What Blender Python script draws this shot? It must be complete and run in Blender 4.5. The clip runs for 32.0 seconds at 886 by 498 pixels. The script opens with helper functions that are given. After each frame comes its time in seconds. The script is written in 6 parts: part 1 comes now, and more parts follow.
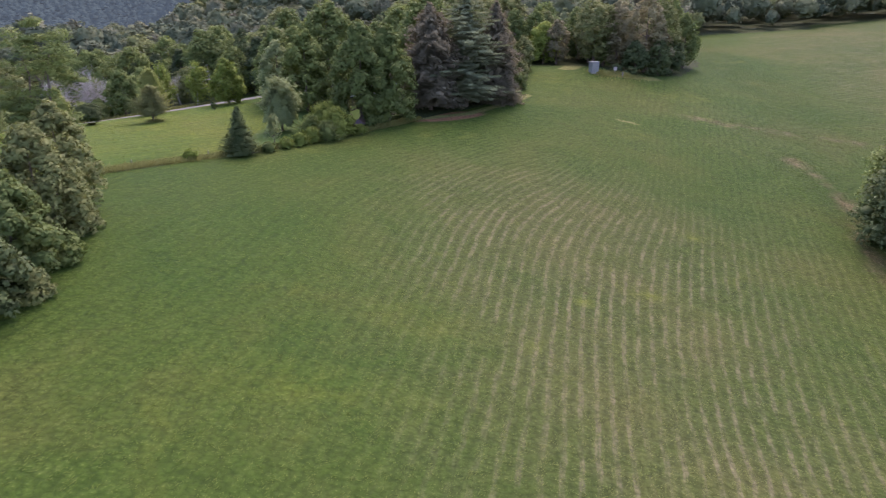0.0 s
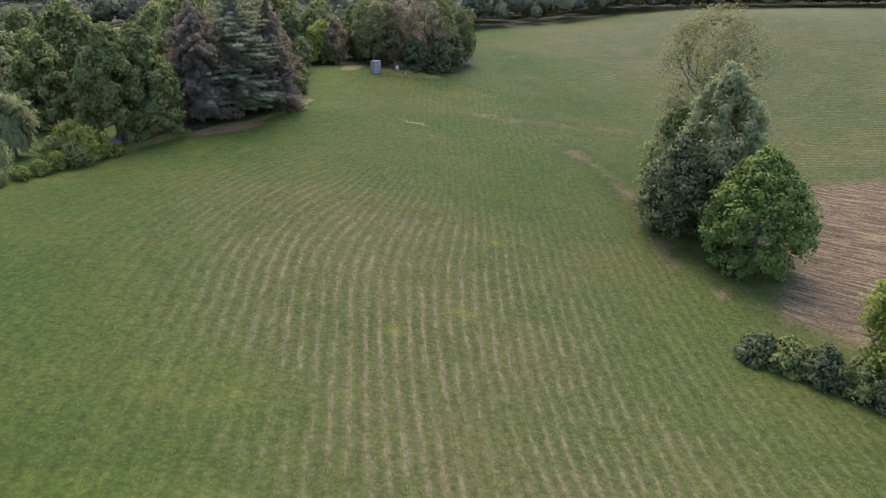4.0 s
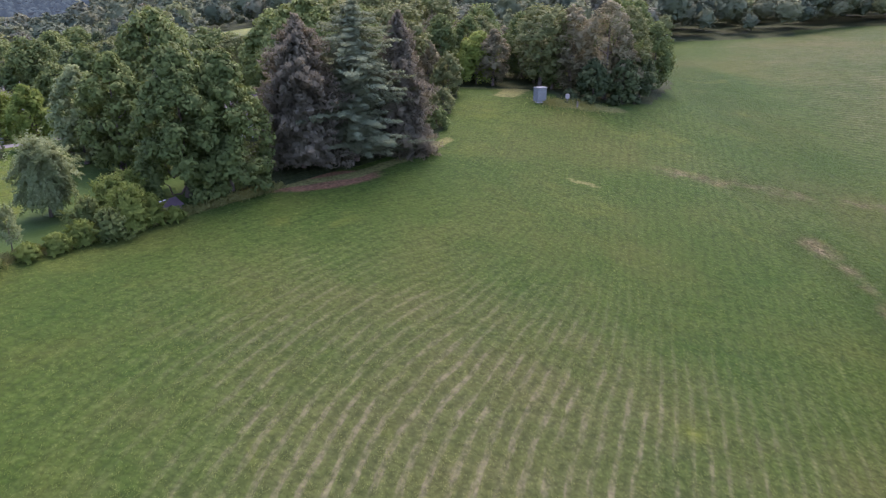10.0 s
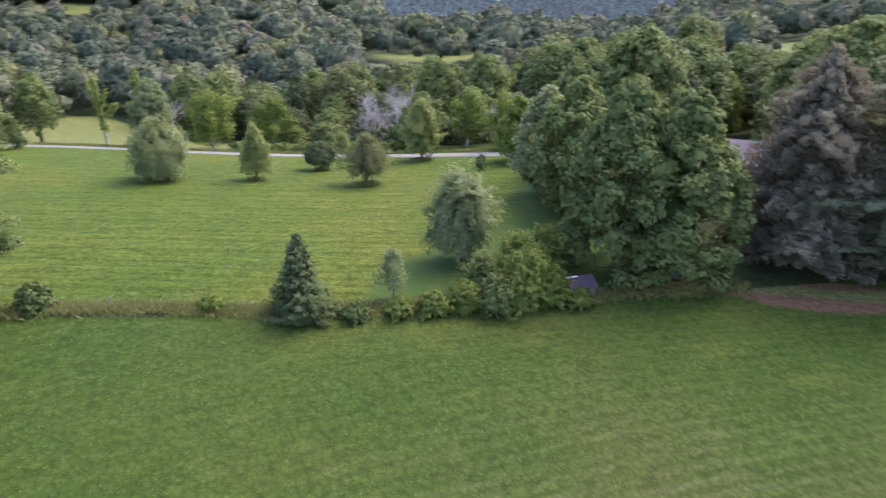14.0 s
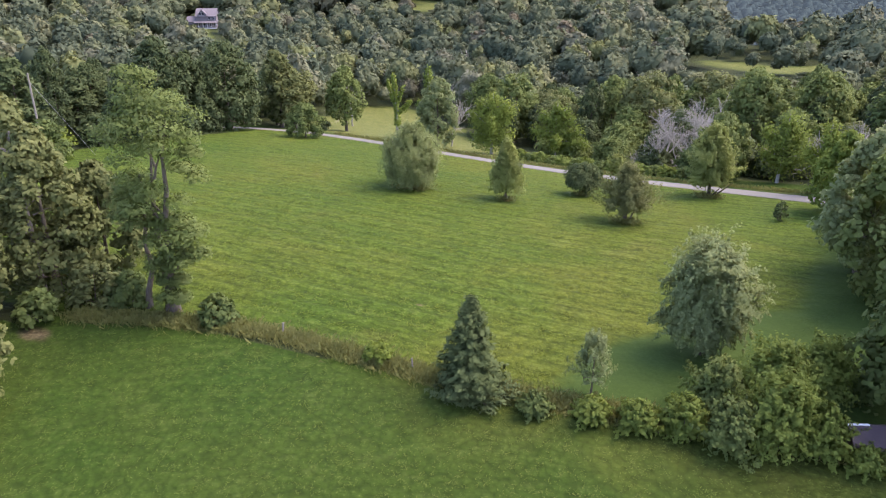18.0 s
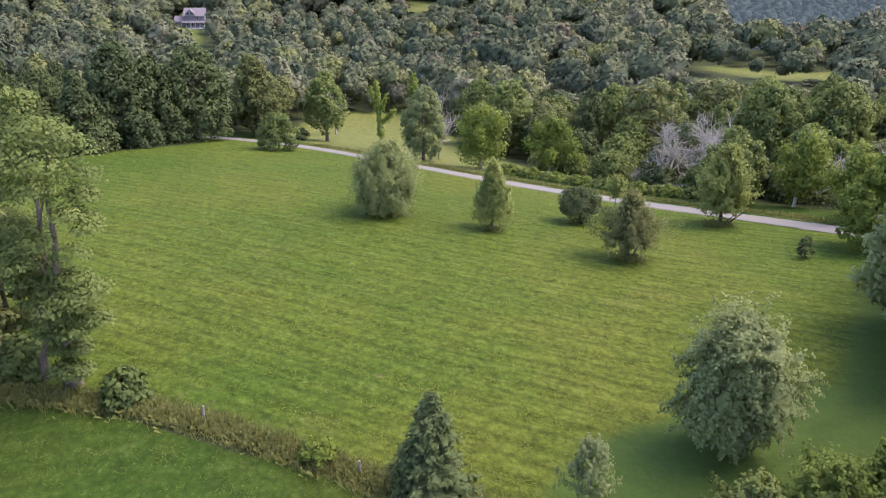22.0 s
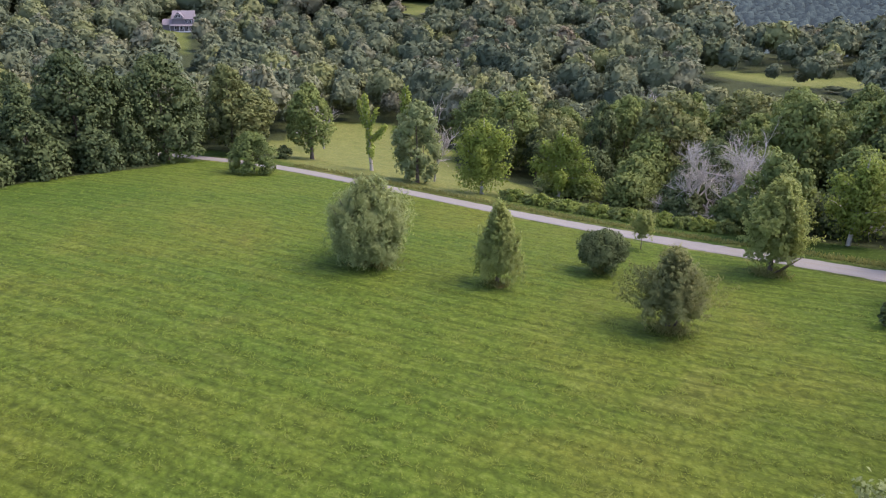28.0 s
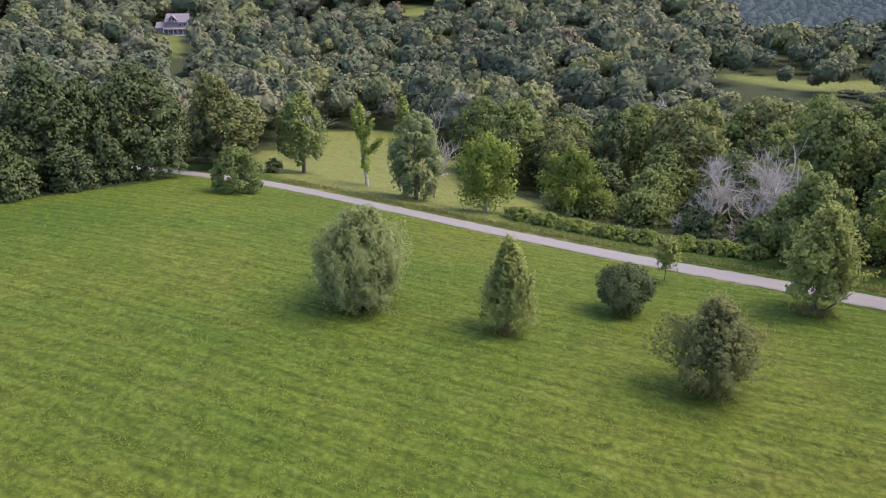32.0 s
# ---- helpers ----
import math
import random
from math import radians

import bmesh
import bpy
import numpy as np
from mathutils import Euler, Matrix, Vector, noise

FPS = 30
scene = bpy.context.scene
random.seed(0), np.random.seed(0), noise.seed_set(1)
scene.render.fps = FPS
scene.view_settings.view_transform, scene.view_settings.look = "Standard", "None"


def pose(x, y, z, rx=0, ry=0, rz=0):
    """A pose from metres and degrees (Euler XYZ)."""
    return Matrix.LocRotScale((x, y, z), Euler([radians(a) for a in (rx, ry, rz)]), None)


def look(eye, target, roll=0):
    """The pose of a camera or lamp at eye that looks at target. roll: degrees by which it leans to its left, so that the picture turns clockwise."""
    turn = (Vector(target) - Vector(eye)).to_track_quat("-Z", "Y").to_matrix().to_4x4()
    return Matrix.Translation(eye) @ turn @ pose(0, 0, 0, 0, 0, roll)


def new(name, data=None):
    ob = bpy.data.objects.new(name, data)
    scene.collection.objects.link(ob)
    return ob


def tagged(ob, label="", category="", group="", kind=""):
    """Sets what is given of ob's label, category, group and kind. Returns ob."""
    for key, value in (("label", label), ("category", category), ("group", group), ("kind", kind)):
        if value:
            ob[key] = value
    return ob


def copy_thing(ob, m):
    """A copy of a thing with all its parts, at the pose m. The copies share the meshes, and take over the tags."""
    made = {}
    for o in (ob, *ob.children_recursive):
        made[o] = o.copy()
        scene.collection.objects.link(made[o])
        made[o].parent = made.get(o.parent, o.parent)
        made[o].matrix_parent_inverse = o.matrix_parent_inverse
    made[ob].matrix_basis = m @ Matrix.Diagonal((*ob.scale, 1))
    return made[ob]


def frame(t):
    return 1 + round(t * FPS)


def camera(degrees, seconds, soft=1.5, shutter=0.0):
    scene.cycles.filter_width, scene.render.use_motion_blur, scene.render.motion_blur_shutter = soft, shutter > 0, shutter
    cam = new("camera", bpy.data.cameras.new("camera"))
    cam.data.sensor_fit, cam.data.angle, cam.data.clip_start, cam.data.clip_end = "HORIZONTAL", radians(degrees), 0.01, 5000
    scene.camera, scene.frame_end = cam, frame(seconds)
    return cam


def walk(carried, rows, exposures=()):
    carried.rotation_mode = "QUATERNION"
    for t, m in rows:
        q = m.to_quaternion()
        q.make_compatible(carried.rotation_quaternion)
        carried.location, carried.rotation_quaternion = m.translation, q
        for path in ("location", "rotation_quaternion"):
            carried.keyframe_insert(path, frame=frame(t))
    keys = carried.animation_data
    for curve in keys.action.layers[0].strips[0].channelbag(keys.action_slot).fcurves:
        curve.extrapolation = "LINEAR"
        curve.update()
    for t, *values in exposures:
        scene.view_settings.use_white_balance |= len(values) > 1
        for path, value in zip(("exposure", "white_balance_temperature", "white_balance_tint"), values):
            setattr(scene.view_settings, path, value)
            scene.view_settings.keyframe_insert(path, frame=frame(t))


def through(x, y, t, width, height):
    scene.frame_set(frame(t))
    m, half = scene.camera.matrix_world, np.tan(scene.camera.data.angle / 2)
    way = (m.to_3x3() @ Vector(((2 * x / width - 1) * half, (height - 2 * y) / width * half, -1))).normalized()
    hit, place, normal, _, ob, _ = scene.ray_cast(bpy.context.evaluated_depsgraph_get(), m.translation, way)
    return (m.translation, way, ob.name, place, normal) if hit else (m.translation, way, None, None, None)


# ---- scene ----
SECONDS = 32.0
cam = camera(63.82, SECONDS, soft=1.15, shutter=0.6)

# seconds, eye x y z, heading clockwise from +y, tilt below the level, roll
PATH = [
    (0, 0, 0, 24, 0.01, 20.15, -0.45),
    (0.5, -0.09, 0.42, 23.97, 4.5, 20.29, -0.41),
    (1, -0.2, 0.88, 23.96, 14.24, 20.39, -0.39),
    (1.5, -0.26, 1.44, 23.96, 16.98, 20.43, -0.41),
    (2, -0.23, 2.14, 23.98, 17.05, 20.49, -0.36),
    (2.5, -0.07, 3.07, 24.02, 17.11, 20.56, -0.34),
    (3, 0.21, 4.24, 24.1, 17.16, 20.62, -0.36),
    (3.5, 0.56, 5.62, 24.18, 17.17, 20.6, -0.35),
    (5.5, 2.92, 13.98, 24.5, 17.22, 20.6, -0.25),
    (6, 3.64, 16.48, 24.57, 17.21, 20.6, -0.21),
    (6.5, 4.38, 19.07, 24.64, 16.86, 20.61, -0.18),
    (7, 5.14, 21.73, 24.73, 16.07, 20.66, -0.09),
    (7.5, 5.91, 24.45, 24.87, 14.68, 20.7, 0.03),
    (8, 6.67, 27.23, 25.06, 12.56, 20.82, 0.06),
    (8.5, 7.43, 30.07, 25.28, 10.29, 20.87, 0.17),
    (9, 8.16, 32.96, 25.51, 8.04, 20.94, 0.34),
    (9.5, 8.86, 35.88, 25.74, 5.78, 21.05, 0.41),
    (10, 9.5, 38.85, 25.96, 3.52, 21.14, 0.37),
    (10.5, 10.08, 41.84, 26.16, 0.78, 21.26, 0.34),
    (11, 10.55, 44.85, 26.35, -4.17, 21.36, 0.39),
    (11.5, 10.89, 47.86, 26.49, -10.2, 21.46, 0.33),
    (12, 11.07, 50.86, 26.57, -16.22, 21.52, 0.3),
    (12.5, 11.1, 53.8, 26.6, -22.12, 21.52, 0.08),
    (13, 10.97, 56.63, 26.62, -27.97, 21.47, 0.12),
    (13.5, 10.69, 59.31, 26.66, -33.9, 21.39, 0.14),
    (14, 10.32, 61.79, 26.69, -39.78, 21.34, 0.21),
    (14.5, 9.9, 64.03, 26.69, -45.69, 21.33, 0.14),
    (15, 9.44, 66.03, 26.66, -51.59, 21.34, 0.13),
    (15.5, 8.93, 67.88, 26.63, -56.23, 21.35, -0.04),
    (17.5, 6.17, 73.12, 26.69, -65.24, 21.4, -0.28),
    (18, 5.29, 74.14, 26.65, -65.83, 21.44, -0.25),
    (18.5, 4.36, 75.06, 26.62, -65.78, 21.46, -0.15),
    (19, 3.4, 75.88, 26.61, -65.74, 21.5, -0.04),
    (19.5, 2.41, 76.64, 26.6, -65.72, 21.48, -0.03),
    (20, 1.42, 77.33, 26.58, -65.66, 21.46, 0.06),
    (20.5, 0.4, 77.97, 26.54, -65.63, 21.45, 0.05),
    (21, -0.64, 78.6, 26.5, -65.63, 21.44, 0.05),
    (21.5, -1.71, 79.2, 26.49, -65.6, 21.41, 0.07),
    (22, -2.78, 79.81, 26.46, -65.56, 21.4, 0.15),
    (22.5, -3.85, 80.39, 26.41, -65.55, 21.38, 0.2),
    (23, -4.91, 80.94, 26.35, -65.59, 21.38, 0.08),
    (23.5, -5.98, 81.48, 26.28, -65.54, 21.37, 0.15),
    (24, -7.02, 82, 26.24, -65.55, 21.34, 0.14),
    (24.5, -8.03, 82.49, 26.22, -65.54, 21.34, 0.09),
    (25, -9.01, 82.97, 26.22, -65.54, 21.35, 0.1),
    (25.5, -9.97, 83.42, 26.22, -65.55, 21.33, 0.04),
    (27.5, -13.57, 85.04, 26.32, -65.48, 21.32, 0.04),
    (28, -14.49, 85.45, 26.32, -65.45, 21.31, 0.05),
    (28.5, -15.41, 85.84, 26.33, -65.45, 21.28, 0.05),
    (29, -16.31, 86.24, 26.33, -65.44, 21.29, 0.04),
    (29.5, -17.19, 86.64, 26.33, -65.45, 21.29, -0.02),
    (30, -18.06, 87.03, 26.34, -65.44, 21.29, -0.03),
    (30.5, -18.91, 87.42, 26.34, -65.44, 21.29, -0.06),
    (31, -19.75, 87.79, 26.33, -65.45, 21.27, -0.09),
    (31.5, -20.6, 88.17, 26.33, -65.46, 21.25, -0.16),
    (32, -21.43, 88.55, 26.31, -65.47, 21.24, -0.22),
]


def view(x, y, z, heading, down, roll):
    h, d = radians(heading), radians(down)
    way = Vector((math.sin(h) * math.cos(d), math.cos(h) * math.cos(d), -math.sin(d)))
    return look((x, y, z), Vector((x, y, z)) + way * 50, roll)


walk(cam, [(t, view(*p)) for t, *p in PATH], exposures=[(0, 1.9, 6600, 36), (4, 1.9, 6550, 37), (7, 1.93, 6250, 41), (9, 1.93, 6250, 40), (12, 2.25, 6200, 36), (13.5, 2.25, 6250, 33), (15, 2.1, 6350, 30), (18, 2.08, 6750, 29), (25, 1.98, 6800, 28), (29, 1.87, 6800, 28), (32, 1.87, 6800, 28)])

# ---------------------------------------------------------------- light
SUN_ELEVATION, SUN_HEADING = 56.0, 12.0
world = bpy.data.worlds.new("world")
scene.world = world
world.use_nodes = True
sky = world.node_tree.nodes.new("ShaderNodeTexSky")
sky.sky_type, sky.sun_disc = "NISHITA", False
sky.sun_elevation, sky.sun_rotation = radians(SUN_ELEVATION), radians(SUN_HEADING)
sky.air_density, sky.dust_density, sky.ozone_density = 1.0, 1.5, 1.0
back = world.node_tree.nodes["Background"]
back.inputs["Strength"].default_value = 0.15
world.node_tree.links.new(sky.outputs[0], back.inputs["Color"])

sun = new("sun", bpy.data.lights.new("sun", "SUN"))
sun.data.energy, sun.data.angle, sun.data.color = 1.15, radians(38), (1.0, 0.90, 0.72)
h_, e_ = radians(SUN_HEADING), radians(SUN_ELEVATION)
sun.matrix_world = look((math.sin(h_) * math.cos(e_) * 300, math.cos(h_) * math.cos(e_) * 300, math.sin(e_) * 300), (0, 0, 0))

# ---------------------------------------------------------------- lie of the land
KNOTS = np.array([
    [1.7, 3.5, 5.1, 5.0, 3.0, -0.0, -3.3, -4.3, -3.7, -2.7],
    [-0.8, 1.7, 4.8, 5.0, 3.5, -0.0, -6.0, -6.2, -3.2, -0.1],
    [-3.1, 0.7, 4.6, 5.2, 3.1, -4.9, -9.2, -7.2, -2.6, 2.4],
    [-6.4, -3.4, 1.6, 6.4, 5.5, -8.7, -11.6, -6.3, -0.4, 5.1],
    [-9.9, -6.1, 3.8, 5.2, 5.2, 1.2, -8.8, -5.6, 1.4, 8.0],
    [-10.8, -11.7, -8.6, -2.2, 5.0, 9.1, 2.0, 1.8, 7.1, 11.9],
    [-8.9, -10.2, -11.9, -2.8, 5.6, 8.7, 8.1, 9.1, 13.2, 15.1],
    [-5.1, -1.4, -1.9, -1.4, 5.0, 8.4, 9.8, 11.4, 13.6, 15.5],
    [-0.4, 0.9, 0.3, -0.1, 3.7, 8.3, 11.5, 13.1, 13.9, 15.0],
])
KX, KY, KS = -165.0, -40.0, 46.0


def _basis(u, n):
    u = np.clip(u, 0, n - 1 - 1e-9)
    i = np.floor(u).astype(int)
    t = u - i
    return i, np.stack([(1 - t) ** 3, 3 * t ** 3 - 6 * t * t + 4, -3 * t ** 3 + 3 * t * t + 3 * t + 1, t ** 3], -1) / 6


def height(x, y):
    """Ground height: a smooth spline near by, rising hills far off."""
    x, y = np.asarray(x, float), np.asarray(y, float)
    i, bx = _basis((x - KX) / KS, KNOTS.shape[1] - 2)
    j, by = _basis((y - KY) / KS, KNOTS.shape[0] - 2)
    z = np.zeros(np.broadcast(x, y).shape)
    for a in range(4):
        for b in range(4):
            z = z + KNOTS[j + b, i + a] * bx[..., a] * by[..., b]
    r = np.hypot(x, y - 80)
    z = z + 0.05 * np.maximum(0, r - 260) * np.clip((-x + 250) / 300, 0, 1)
    z = z + 3.5 * np.exp(-((x - 168) ** 2 + (y - 172) ** 2) / (2 * 38 ** 2))
    z = z + 1.5 * np.exp(-((x - 33) ** 2 / (2 * 11 ** 2) + (y - 153) ** 2 / (2 * 7 ** 2)))
    run, way = np.hypot(x + 20, y - 88), np.degrees(np.arctan2(x + 20, y - 88))
    z = z - 0.2 * np.clip(run - 285, 0, 1500) * np.exp(-np.maximum(0, np.abs(way + 34) - 8) ** 2 / 40.0)
    z = z + 5.0 * np.exp(-((x + 15) ** 2 / (2 * 60 ** 2) + (y - 315) ** 2 / (2 * 35 ** 2)))
    return z


def ground_z(x, y):
    return float(height(np.array([x]), np.array([y]))[0])


def near_line(x, y, pts):
    """Distance to a polyline, and which side (+ is left of its way)."""
    best = np.full(np.shape(x), 1e9)
    side = np.zeros(np.shape(x))
    for (ax, ay), (bx, by) in zip(pts[:-1], pts[1:]):
        dx, dy = bx - ax, by - ay
        t = np.clip(((x - ax) * dx + (y - ay) * dy) / (dx * dx + dy * dy), 0, 1)
        d = np.hypot(x - ax - t * dx, y - ay - t * dy)
        s = np.sign(dx * (y - ay) - dy * (x - ax))
        near = d < best
        best, side = np.where(near, d, best), np.where(near, s, side)
    return best, side


def inside(x, y, poly):
    r = np.zeros(np.shape(x), bool)
    for (ax, ay), (bx, by) in zip(poly, poly[1:] + poly[:1]):
        c = ((ay > y) != (by > y)) & (x < (bx - ax) * (y - ay) / (by - ay + 1e-12) + ax)
        r ^= c
    return r


def soft_inside(x, y, poly, width):
    d, _ = near_line(x, y, poly + poly[:1])
    return np.clip(0.5 + np.where(inside(x, y, poly), d, -d) / (2 * width), 0, 1)


# edges of the place, in plan
FENCE_LINE = [(-48, 60), (-44, 69), (-40.2, 76), (-36.6, 81), (-28.6, 88), (-24.2, 92.4), (-19.5, 97.8), (-13.2, 104.8), (-4, 114.5), (4, 118.5), (12, 127), (16, 133)]
DRIVE_LINE = [(-150, 80), (-138, 88.5), (-126, 96.8), (-115.5, 105.4), (-104, 112.9), (-91.5, 121.2), (-79.2, 128.5), (-71, 133), (-64, 136.9), (-55.5, 141.1), (-44, 145.4), (-30, 149), (-12, 152)]
HAYFIELD = [(-44, 69), (-40.2, 76), (-36.6, 81), (-28.6, 88), (-24, 92.5), (-20, 97), (-24, 118), (-34, 134), (-44, 143), (-64, 135), (-91, 119.5), (-115, 103.5), (-123, 97), (-116, 88.5), (-111, 76.5), (-106.8, 68.7), (-90, 52), (-62, 50)]
MEADOW = [(-110, 111.5), (-128, 107), (-160, 111), (-188, 134), (-184, 150), (-150, 150), (-128, 140), (-112, 142), (-99, 141), (-90, 140.5), (-78, 146), (-68, 149.5), (-64, 147), (-72, 143.2), (-86, 136), (-93, 132.5), (-97, 131), (-90, 127.5)]
LAWN = [(-24, 93.5), (-27, 99), (-27, 104), (-26.5, 112), (-25.5, 115), (-33, 127), (-22, 130), (-6, 116), (-12, 107), (-19, 98.5)]
BARE = [(54, 62), (58.5, 67), (66, 76), (76, 86), (88, 94), (100, 92), (108, 78), (100, 58), (84, 44), (70, 42), (58, 47)]
FIELD_FAR = [(-190, 255), (-186, 247), (-162, 255), (-140, 261), (-124, 272), (-130, 296), (-147, 289), (-157, 280), (-177, 267)]
FIELD_NORTH = [(-55, 292), (25, 292), (40, 345), (-70, 345)]
FIELD_WEST = [(-380, 235), (-420, 225), (-450, 262), (-400, 285)]
HOUSE_AT = (-398.0, 122.0)
HOUSE_LAWN = [(-302, 108), (-302, 115), (-382, 123), (-386, 134), (-412, 136), (-412, 108), (-385, 111)]
PADDOCK = [(-44, 69), (-40, 76), (-20, 96), (-4, 114), (14, 131), (18, 150), (20, 164), (33, 160), (36, 150), (52, 158), (62, 175), (60, 222), (100, 226), (140, 236), (230, 250), (330, 200), (300, -60), (150, -150), (-40, -150), (-60, 0)]

# ---------------------------------------------------------------- materials


class Nodes:
    """A short way to write node trees."""

    def __init__(self, name):
        self.mat = bpy.data.materials.new(name)
        self.mat.use_nodes = True
        self.tree = self.mat.node_tree
        self.bsdf = self.tree.nodes["Principled BSDF"]
        self.out = self.tree.nodes["Material Output"]
        self.pos = self.add("ShaderNodeNewGeometry").outputs["Position"]

    def add(self, kind, **props):
        n = self.tree.nodes.new(kind)
        for k, v in props.items():
            if k == "operation":
                n.operation = v
            elif k == "data_type":
                n.data_type = v
            elif k == "blend_type":
                n.blend_type = v
            elif k == "attribute_name":
                n.attribute_name = v
        return n

    def put(self, socket, value):
        if isinstance(value, bpy.types.NodeSocket):
            self.tree.links.new(value, socket)
        else:
            socket.default_value = value

    def noise(self, scale, detail=3.0, rough=0.55, vector=None, distort=0.0):
        n = self.add("ShaderNodeTexNoise")
        self.put(n.inputs["Vector"], vector or self.pos)
        n.inputs["Scale"].default_value, n.inputs["Detail"].default_value = scale, detail
        n.inputs["Roughness"].default_value, n.inputs["Distortion"].default_value = rough, distort
        return n.outputs["Fac"]

    def math(self, op, a, b=0.0, clamp=False):
        n = self.add("ShaderNodeMath", operation=op)
        n.use_clamp = clamp
        self.put(n.inputs[0], a)
        self.put(n.inputs[1], b)
        return n.outputs[0]

    def span(self, value, lo, hi, to0=0.0, to1=1.0):
        n = self.add("ShaderNodeMapRange")
        n.interpolation_type = "SMOOTHSTEP"
        self.put(n.inputs[0], value)
        for k, v in enumerate((lo, hi, to0, to1)):
            n.inputs[k + 1].default_value = v
        return n.outputs[0]

    def ramp(self, fac, stops):
        n = self.add("ShaderNodeValToRGB")
        self.put(n.inputs[0], fac)
        while len(n.color_ramp.elements) < len(stops):
            n.color_ramp.elements.new(0.5)
        for e, (p, c) in zip(n.color_ramp.elements, stops):
            e.position, e.color = p, (*c, 1)
        return n.outputs[0]

    def mix(self, fac, a, b, blend="MIX"):
        n = self.add("ShaderNodeMix", data_type="RGBA", blend_type=blend)
        self.put(n.inputs[0], fac)
        for k, v in ((6, a), (7, b)):
            self.put(n.inputs[k], (*v, 1) if isinstance(v, tuple) else v)
        return n.outputs[2]

    def attr(self, name):
        return self.add("ShaderNodeAttribute", attribute_name=name).outputs["Fac"]

    def bump(self, height_, strength, distance):
        n = self.add("ShaderNodeBump")
        n.inputs["Strength"].default_value, n.inputs["Distance"].default_value = strength, distance
        self.put(n.inputs["Height"], height_)
        self.put(self.bsdf.inputs["Normal"], n.outputs[0])

    def finish(self, color, rough=0.8, spec=0.25, metal=0.0):
        self.put(self.bsdf.inputs["Base Color"], (*color, 1) if isinstance(color, tuple) else color)
        self.put(self.bsdf.inputs["Roughness"], rough)
        self.put(self.bsdf.inputs["Specular IOR Level"], spec)
        self.put(self.bsdf.inputs["Metallic"], metal)
        return self.mat


def leaf_material(name, dark, light, through=0.38, per_tree="object", patch=0.35, gloss=0.15, share=(0.5, 0.3, 0.25)):
    """Foliage: tone varies from tree to tree, from clump to clump and from leaf to leaf."""
    n = Nodes(name)
    tree = n.add("ShaderNodeObjectInfo").outputs["Random"] if per_tree == "object" else n.attr("tint")
    isl = n.add("ShaderNodeNewGeometry").outputs["Random Per Island"]
    clump = n.noise(patch, 2.0)
    fac = n.math("ADD", n.math("MULTIPLY", tree, share[0]), n.math("MULTIPLY", n.span(clump, 0.3, 0.7), share[1]))
    fac = n.math("ADD", fac, n.math("MULTIPLY", isl, share[2]))
    color = n.ramp(fac, [(0.0, dark), (1.0, light)])
    color = n.mix(n.math("MULTIPLY", n.span(isl, 0.85, 1.0), 0.25), color, tuple(c * 1.3 for c in light))
    n.finish(color, 0.7, gloss)
    t = n.add("ShaderNodeBsdfTranslucent")
    n.put(t.inputs["Color"], n.mix(0.4, color, tuple(c * 1.2 for c in light)))
    m = n.add("ShaderNodeMixShader")
    m.inputs[0].default_value = through
    n.tree.links.new(n.bsdf.outputs[0], m.inputs[1])
    n.tree.links.new(t.outputs[0], m.inputs[2])
    n.tree.links.new(m.outputs[0], n.out.inputs["Surface"])
    return n.mat


LEAF = leaf_material("broad_leaves", (0.056, 0.092, 0.030), (0.160, 0.205, 0.058), 0.32)
LEAF_MAPLE = leaf_material("deep_green_leaves", (0.050, 0.100, 0.024), (0.130, 0.205, 0.040), 0.3, share=(0.1, 0.5, 0.4))
LEAF_DARK = leaf_material("dark_leaves", (0.034, 0.057, 0.025), (0.090, 0.122, 0.044), 0.24)
LEAF_LIGHT = leaf_material("yellow_green_leaves", (0.095, 0.145, 0.026), (0.205, 0.262, 0.050), 0.38)
LEAF_GREY = leaf_material("grey_green_leaves", (0.125, 0.170, 0.070), (0.270, 0.318, 0.140), 0.45, share=(0.15, 0.4, 0.35))
LEAF_OLIVE = leaf_material("olive_leaves", (0.078, 0.102, 0.036), (0.180, 0.202, 0.072), 0.32, share=(0.2, 0.4, 0.4))
LEAF_WILLOW = leaf_material("willow_leaves", (0.112, 0.152, 0.054), (0.262, 0.310, 0.122), 0.48, share=(0.1, 0.4, 0.4))
LEAF_FEATHER = leaf_material("pale_olive_leaves", (0.150, 0.195, 0.056), (0.320, 0.365, 0.120), 0.52, share=(0.1, 0.4, 0.4))
LEAF_BROWNISH = leaf_material("brown_olive_leaves", (0.100, 0.120, 0.044), (0.210, 0.228, 0.088), 0.45, share=(0.1, 0.4, 0.4))
LEAF_RUST = leaf_material("browning_leaves", (0.130, 0.130, 0.070), (0.270, 0.248, 0.136), 0.38)


